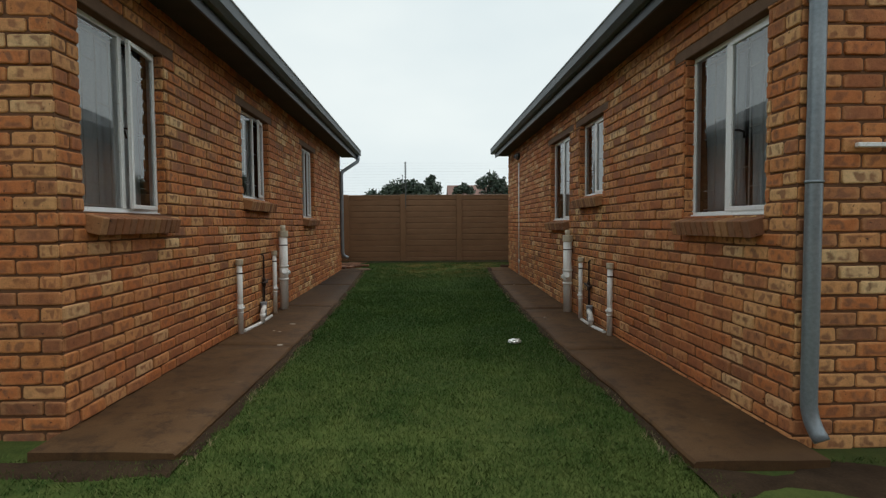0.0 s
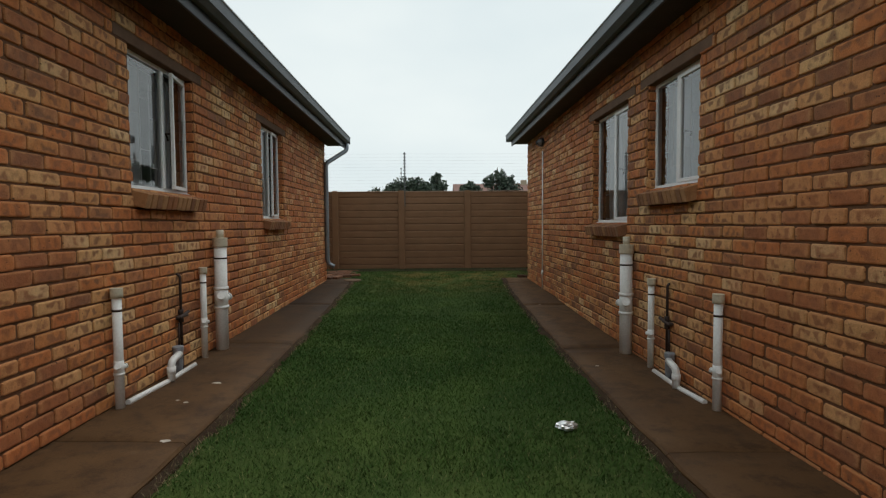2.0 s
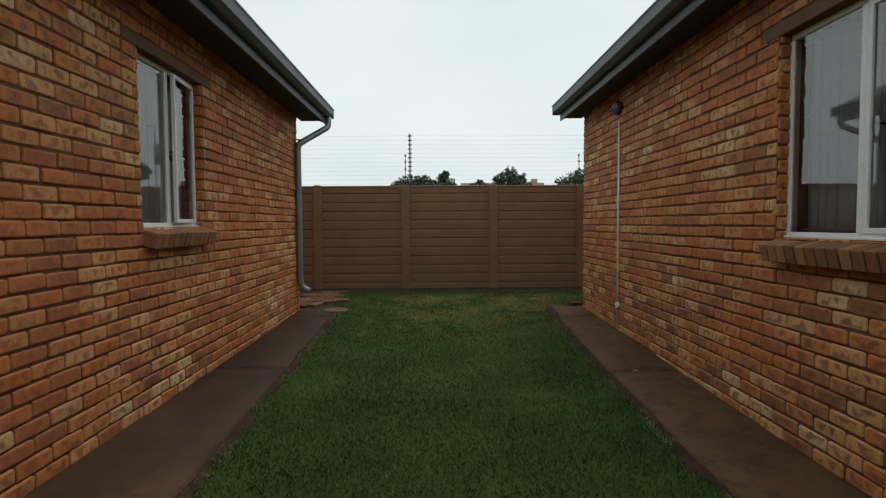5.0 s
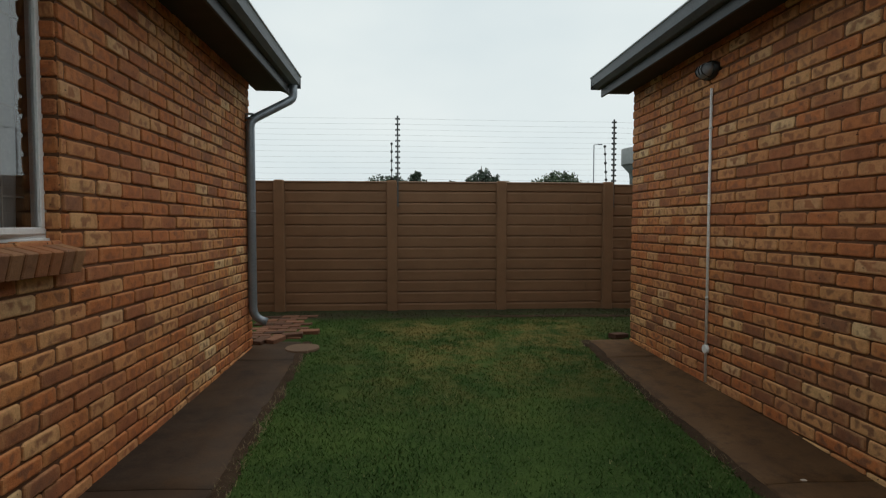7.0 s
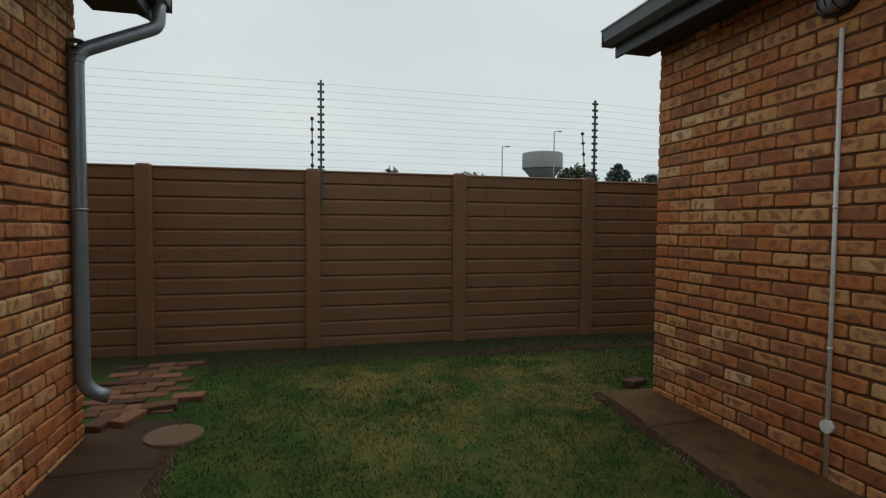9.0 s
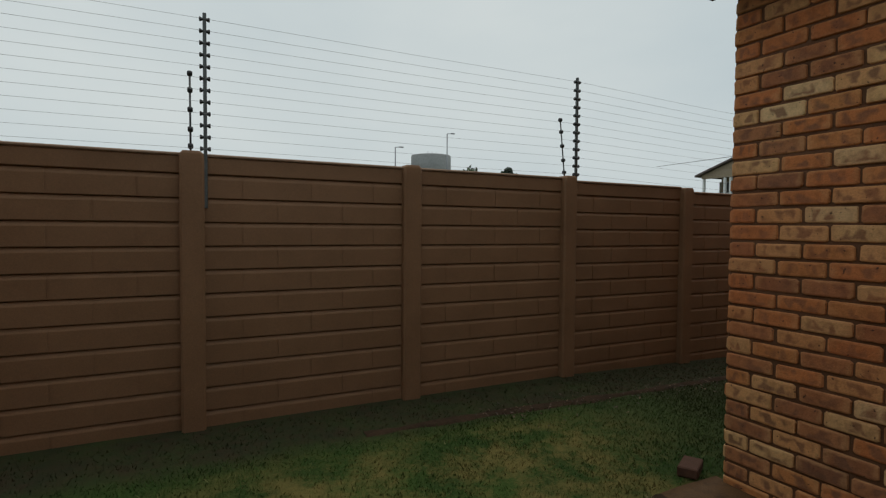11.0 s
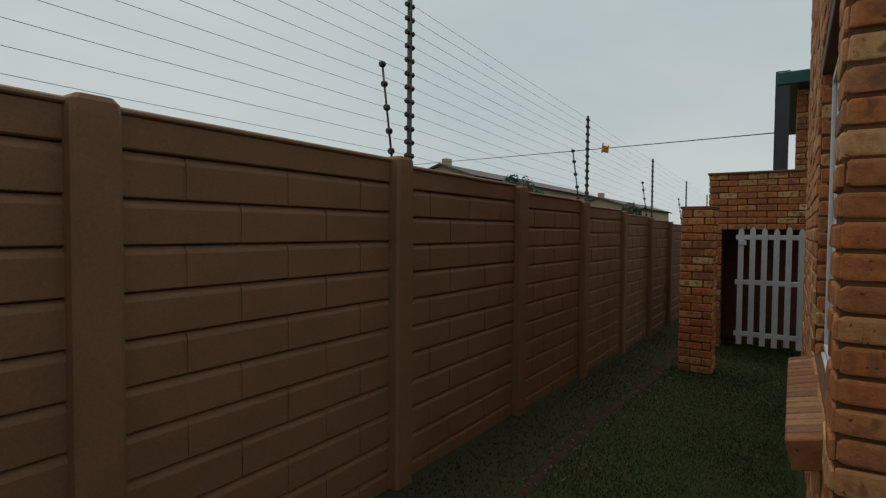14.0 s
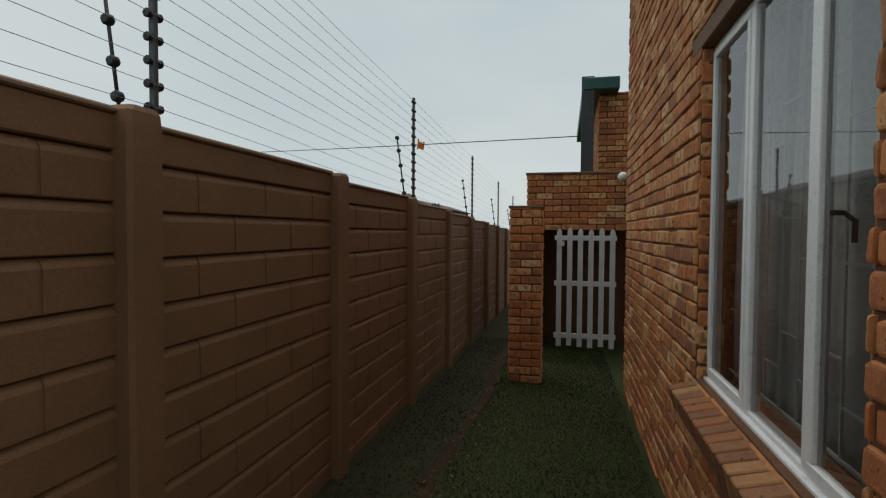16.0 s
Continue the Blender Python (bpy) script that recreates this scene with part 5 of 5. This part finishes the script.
# seen from between the houses
tree(-4.3, 62, 5.3, [(-1.6, 0, 4.2, 1.0), (0, 0, 4.4, 1.1), (1.5, 0, 4.3, 0.9), (2.6, 0, 4.0, 0.8)], 2200, 0.2, M_LEAF, "low dark broad-leaved trees in the distance", 11)
tree(-2.0, 58, 5.6, [(-1.6, 0, 4.6, 1.0), (-0.5, 0, 4.9, 1.1), (0.7, 0, 5.0, 1.0), (1.7, 0, 4.6, 0.9)], 2800, 0.18, M_LEAF, "dark dense round-headed tree in the distance", 12)
tree(1.0, 64, 7.0, [(0, 0, 6.6, 0.35), (-0.3, 0, 6.0, 0.6), (0.35, 0, 5.4, 0.8), (-0.3, 0, 4.7, 1.0), (0.3, 0, 4.2, 1.1)], 1500, 0.2, M_LEAF, "dark pointed conifer in the distance", 13)
tree(8.1, 66, 9.0, [(0.3, 0, 7.6, 0.8), (1.3, 0, 7.0, 0.9), (-0.9, 0, 7.0, 0.8), (0.8, 0, 6.1, 1.2), (2.2, 0, 6.0, 0.9), (-0.4, 0, 5.6, 1.0)], 1500, 0.22, M_LEAF, "open-branched tree with sparse leaves in the distance", 14, -0.9)
tree(5.2, 70, 6.2, [(0, 0, 5.8, 0.6), (-0.8, 0, 5.4, 0.6), (0.8, 0, 5.4, 0.6)], 600, 0.28, M_LEAF, "small palm-like tree in the distance", 15)
tree(14.0, 56, 6.4, [(-1.7, 0, 5.2, 1.0), (-0.5, 0, 5.8, 1.0), (0.8, 0, 5.7, 1.0), (2.0, 0, 5.0, 0.9), (3.6, 0, 4.7, 0.8)], 3200, 0.17, M_LEAF_LIGHT, "broad light green tree in the distance", 16, -0.5)
tree(32.0, 60, 8.6, [(0, 0, 8.3, 0.4), (-0.6, 0, 7.6, 0.6), (0.6, 0, 7.4, 0.7), (-0.8, 0, 6.7, 0.8), (0.9, 0, 6.4, 0.9), (0, 0, 5.8, 1.2)], 1500, 0.2, M_LEAF, "dark open-crowned pine in the distance", 17, -0.5)
tree(36.0, 60, 7.8, [(-1.6, 0, 6.5, 0.8), (0, 0, 7.0, 1.0), (1.2, 0, 6.6, 1.2)], 1500, 0.22, M_LEAF_LIGHT, "rounded green tree in the distance", 18, -0.8)
tree(26.0, 58, 7.0, [(-1.2, 0, 6.4, 0.8), (0.2, 0, 6.7, 0.9), (1.4, 0, 6.2, 0.8)], 1600, 0.2, M_LEAF_LIGHT, "green bushy tree in front of the tower", 19)


def far_house(x, y, rz, wide, deep, wall, rise, label, roofmat, storeys=1, porch=0.0):
    h = thing("house", label, "house", group="houses beyond the fence", at=(x, y, 0))
    front = -deep / 2 + porch
    boxes("wall", M_FAR_WALL, h, (-wide / 2, wide / 2, front, deep / 2, 0, wall))
    if porch:
        boxes("porch_floor", M_FAR_WALL, h, (-wide / 2, wide / 2, -deep / 2, front - 0.01, wall - 3.1, wall - 2.8))
        boxes("porch_beam", M_FAR_WALL, h, (-wide / 2, wide / 2, -deep / 2, -deep / 2 + 0.25, wall - 0.35, wall - 0.004))
        for px in (-wide / 2 + 0.2, -1.3, -0.7, -0.1, 1.5, wide / 2 - 0.2):
            boxes("porch_post", M_WHITE, h, (px - 0.11, px + 0.11, -deep / 2 + 0.02, -deep / 2 + 0.24, wall - 2.8, wall - 0.36), chamfer=0.02)
        boxes("railing", M_GREY_PVC, h, (-wide / 2 + 0.35, 1.35, -deep / 2 + 0.1, -deep / 2 + 0.14, wall - 1.85, wall - 1.78), *[(-wide / 2 + 0.4 + 0.3 * k, -wide / 2 + 0.44 + 0.3 * k, -deep / 2 + 0.1, -deep / 2 + 0.14, wall - 2.8, wall - 1.85) for k in range(16)])
    bm = bmesh.new()
    o = 0.5
    prof = [(-wide / 2 - o, wall - 0.15), (0, wall + rise), (wide / 2 + o, wall - 0.15)]
    a, b = [[bm.verts.new((px, py, z + dz)) for dz in (0, 0.18) for px, z in prof] for py in (-deep / 2 - 0.4, deep / 2 + 0.4)]
    for i in range(2):
        bm.faces.new((a[i], a[i + 1], b[i + 1], b[i]))
        bm.faces.new((a[i + 3], a[i + 4], b[i + 4], b[i + 3]))
        for q in (a, b):
            bm.faces.new((q[i], q[i + 1], q[i + 4], q[i + 3]))
    part("roof", bm, roofmat, h)
    for py in (-deep / 2, deep / 2 - 0.2):
        bm = bmesh.new()
        v, u = [[bm.verts.new((px, yy, z)) for px, z in ((-wide / 2, wall), (wide / 2, wall), (0, wall + rise - 0.05))] for yy in (py, py + 0.2)]
        bm.faces.new(v)
        bm.faces.new(u[::-1])
        part("gable", bm, M_FAR_WALL, h)
    boxes("chimney", M_FAR_WALL, h, (-0.35, 0.35, -deep / 2 + 0.6, -deep / 2 + 1.5, wall + rise - 0.4, wall + rise + 0.75), chamfer=0.03)
    for s in range(storeys):
        for k in range(4):
            px = -wide / 2 + wide * (k + 0.5) / 4
            wd = boxes("window", M_WHITE, h, (px - 0.55, px + 0.55, front - 0.03, front + 0.02, wall - 1.7 - 2.8 * s, wall - 0.5 - 2.8 * s), label="white framed window")
            boxes("pane", M_BLACK, wd, (px - 0.48, px - 0.03, front - 0.045, front - 0.031, wall - 1.62 - 2.8 * s, wall - 0.58 - 2.8 * s), (px + 0.03, px + 0.48, front - 0.045, front - 0.031, wall - 1.62 - 2.8 * s, wall - 0.58 - 2.8 * s))
    for k in range(6):
        py = -deep / 2 + deep * (k + 0.5) / 6
        wd = boxes("window", M_WHITE, h, (-wide / 2 - 0.03, -wide / 2 + 0.02, py - 0.6, py + 0.6, wall - 1.7, wall - 0.5), label="white framed window")
        boxes("pane", M_BLACK, wd, (-wide / 2 - 0.045, -wide / 2 - 0.031, py - 0.52, py - 0.03, wall - 1.62, wall - 0.58), (-wide / 2 - 0.045, -wide / 2 - 0.031, py + 0.03, py + 0.52, wall - 1.62, wall - 0.58))
    h.rotation_euler = (0, 0, radians(rz))
    return h


far_house(10.2, 88, 90, 8, 12, 4.6, 2.7, "low distant house with a reddish tiled roof", M_RED_ROOF)
far_house(66.0, 43.0, -90, 7.5, 40, 6.9, 1.3, "long cream two-storey house with a dark tiled roof", M_FAR_ROOF, 2, 3.0)
far_house(88.0, 35.0, -90, 7.0, 30, 5.0, 1.1, "cream house with a low dark roof", M_FAR_ROOF, 1)
tree(29.0, 26.3, 4.7, [(-1.1, 0.4, 3.6, 0.7), (-0.3, 0.3, 4.2, 0.6), (0.7, 0, 4.0, 0.7), (1.3, -0.4, 3.5, 0.7), (0.2, 0, 3.3, 0.9)], 3600, 0.1, M_LEAF, "dark green tree in front of the cream house", 21)
tree(56.0, 26.5, 4.3, [(-1.5, 0, 3.4, 0.7), (0, 0, 3.7, 0.7), (1.6, 0, 3.4, 0.7)], 1500, 0.16, M_LEAF, "low dark green bush beyond the fence", 22)

tower = thing("water_tower", "grey concrete water tower with a wide round tank", "tower", at=(65.0, 150.0, -1.3))
bm = bmesh.new()
tube_into(bm, [(0, 0, 19.2), (0, 0, 19.3), (0, 0, 23.4), (0, 0, 23.6)], 5.7, 40, taper=[1, 1, 1, 0.97])
part("tank", bm, M_TOWER, tower)
bm = bmesh.new()
tube_into(bm, [(0, 0, 0), (0, 0, 15.5), (0, 0, 17.0), (0, 0, 19.2)], 5.5, 40, taper=[0.62, 0.62, 0.66, 1.0])
part("shaft", bm, M_TOWER_LOW, tower, "darker concrete shaft")
for x in (-1.0, 0.3, 1.6):
    tube("antenna", M_GREY_PVC, tower, [(x, 0, 23.5), (x, 0, 24.8)], 0.06, 5)


def street_lamp(x, y, h):
    s = thing("street_lamp", "tall thin grey street lamp in the distance", "street lamp", group="street lamps", at=(x, y, 0))
    tube("pole", M_GREY_PVC, s, [(0, 0, 0), (0, 0, h)], 0.06, 8)
    tube("arm", M_GREY_PVC, s, [(0, 0, h), (0.5, 0, h + 0.06)], 0.035, 6)
    boxes("lamp_head", M_GREY_PVC, s, (0.42, 0.85, -0.1, 0.1, h + 0.01, h + 0.12), chamfer=0.03)


street_lamp(18.7, 60, 9.4)
street_lamp(24.4, 60, 11.2)

# overhead cable with an orange tag
cable = thing("overhead_cable", "thin overhead cable with an orange marker tag", "cable")
c0, c1 = Vector((13.69, 20.99, 3.58)), Vector((9.33, 12.90, 2.97))
pts = [c0 + (c1 - c0) * (i / 16) + Vector((0, 0, -0.01 * 4 * (i / 16) * (1 - i / 16))) for i in range(17)]
tube("cable_line", M_BLACK, cable, [c0 + (c0 - c1) * 0.6] + pts, 0.008, 5)
tg = c1 + (c0 - c1) * 0.365
bm = bmesh.new()
box_into(bm, -0.13, 0.13, -0.012, 0.012, -0.16, 0.06, chamfer=0.004)
box_into(bm, -0.15, -0.11, -0.014, 0.014, -0.20, 0.13, chamfer=0.004)
box_into(bm, 0.10, 0.14, -0.014, 0.014, -0.14, 0.11, chamfer=0.004)
ob = part("marker_tag", bm, M_ORANGE, cable, "orange plastic marker tag")
ob.matrix_basis = Matrix.Translation(tg) @ pose(0, 0, 0, 0, 8, -30) @ Matrix.Scale(0.6, 4)

# ---- grass blades ----
def grass(name, count, region, height, seed, skip):
    r = np.random.RandomState(seed)
    verts, faces = [], []
    x0, x1, y0, y1 = region
    for _ in range(count):
        x, y = x0 + (x1 - x0) * r.rand(), y0 + (y1 - y0) * r.rand()
        if skip(x, y):
            continue
        z = ground_z(x, y) - 0.004
        a, h, w = r.rand() * 6.283, height * (0.5 + 0.9 * r.rand()), 0.0028 + 0.0022 * r.rand()
        lean = h * (0.3 + 0.8 * r.rand())
        b = r.rand() * 6.283
        ca, sa = math.cos(a) * w, math.sin(a) * w
        k = len(verts)
        verts += [(x - ca, y - sa, z), (x + ca, y + sa, z), (x + math.cos(b) * lean, y + math.sin(b) * lean, z + h)]
        faces.append((k, k + 1, k + 2))
    me = bpy.data.meshes.new(name)
    me.from_pydata(verts, [], faces)
    me.materials.append(M_BLADE)
    ob = new(name, me)
    tagged(ob, "short green lawn grass blades", "grass", kind="stuff")


def on_paving(x, y):
    if L0 - 0.21 < y < 12.75 and x < left_edge(y) + 0.035 + 0.06 * noise.noise((x * 9, y * 9, 2)):
        return True
    if R0 - 0.13 < y < 12.62 and x > right_edge(y) - 0.035 + 0.06 * noise.noise((x * 9, y * 9, 2)):
        return True
    if x > 1.42 and 2.20 + 0.08 * noise.noise((x * 6, y * 6, 3)) < y < 2.6:
        return True
    if -2.2 < x < -1.52 and 12.7 < y < 14.1:
        return True
    if x > 0.4 and abs(y - 13.89 + 0.002 * x - 0.03 * math.sin(x * 1.9)) < 0.04 + 0.06 * noise.noise((x * 3, y * 3, 1)):
        return True
    if y > 13.85 and noise.noise((x * 41.0, y * 43.0, 12)) > -0.12:
        return True
    return 0.45 < noise.noise((x * 5.1, y * 5.1, 7)) and y > 11 and x < 2.2


grass("grass", 150000, (-1.5, 1.6, 1.6, 9.0), 0.022, 1, on_paving)
grass("grass", 90000, (-2.2, 2.4, 9.0, 14.4), 0.022, 2, on_paving)
grass("grass", 80000, (2.4, 9.0, 12.6, 14.4), 0.019, 3, on_paving)
grass("grass", 40000, (-3.2, 3.6, 1.2, 2.8), 0.024, 4, on_paving)

lay_bricks()
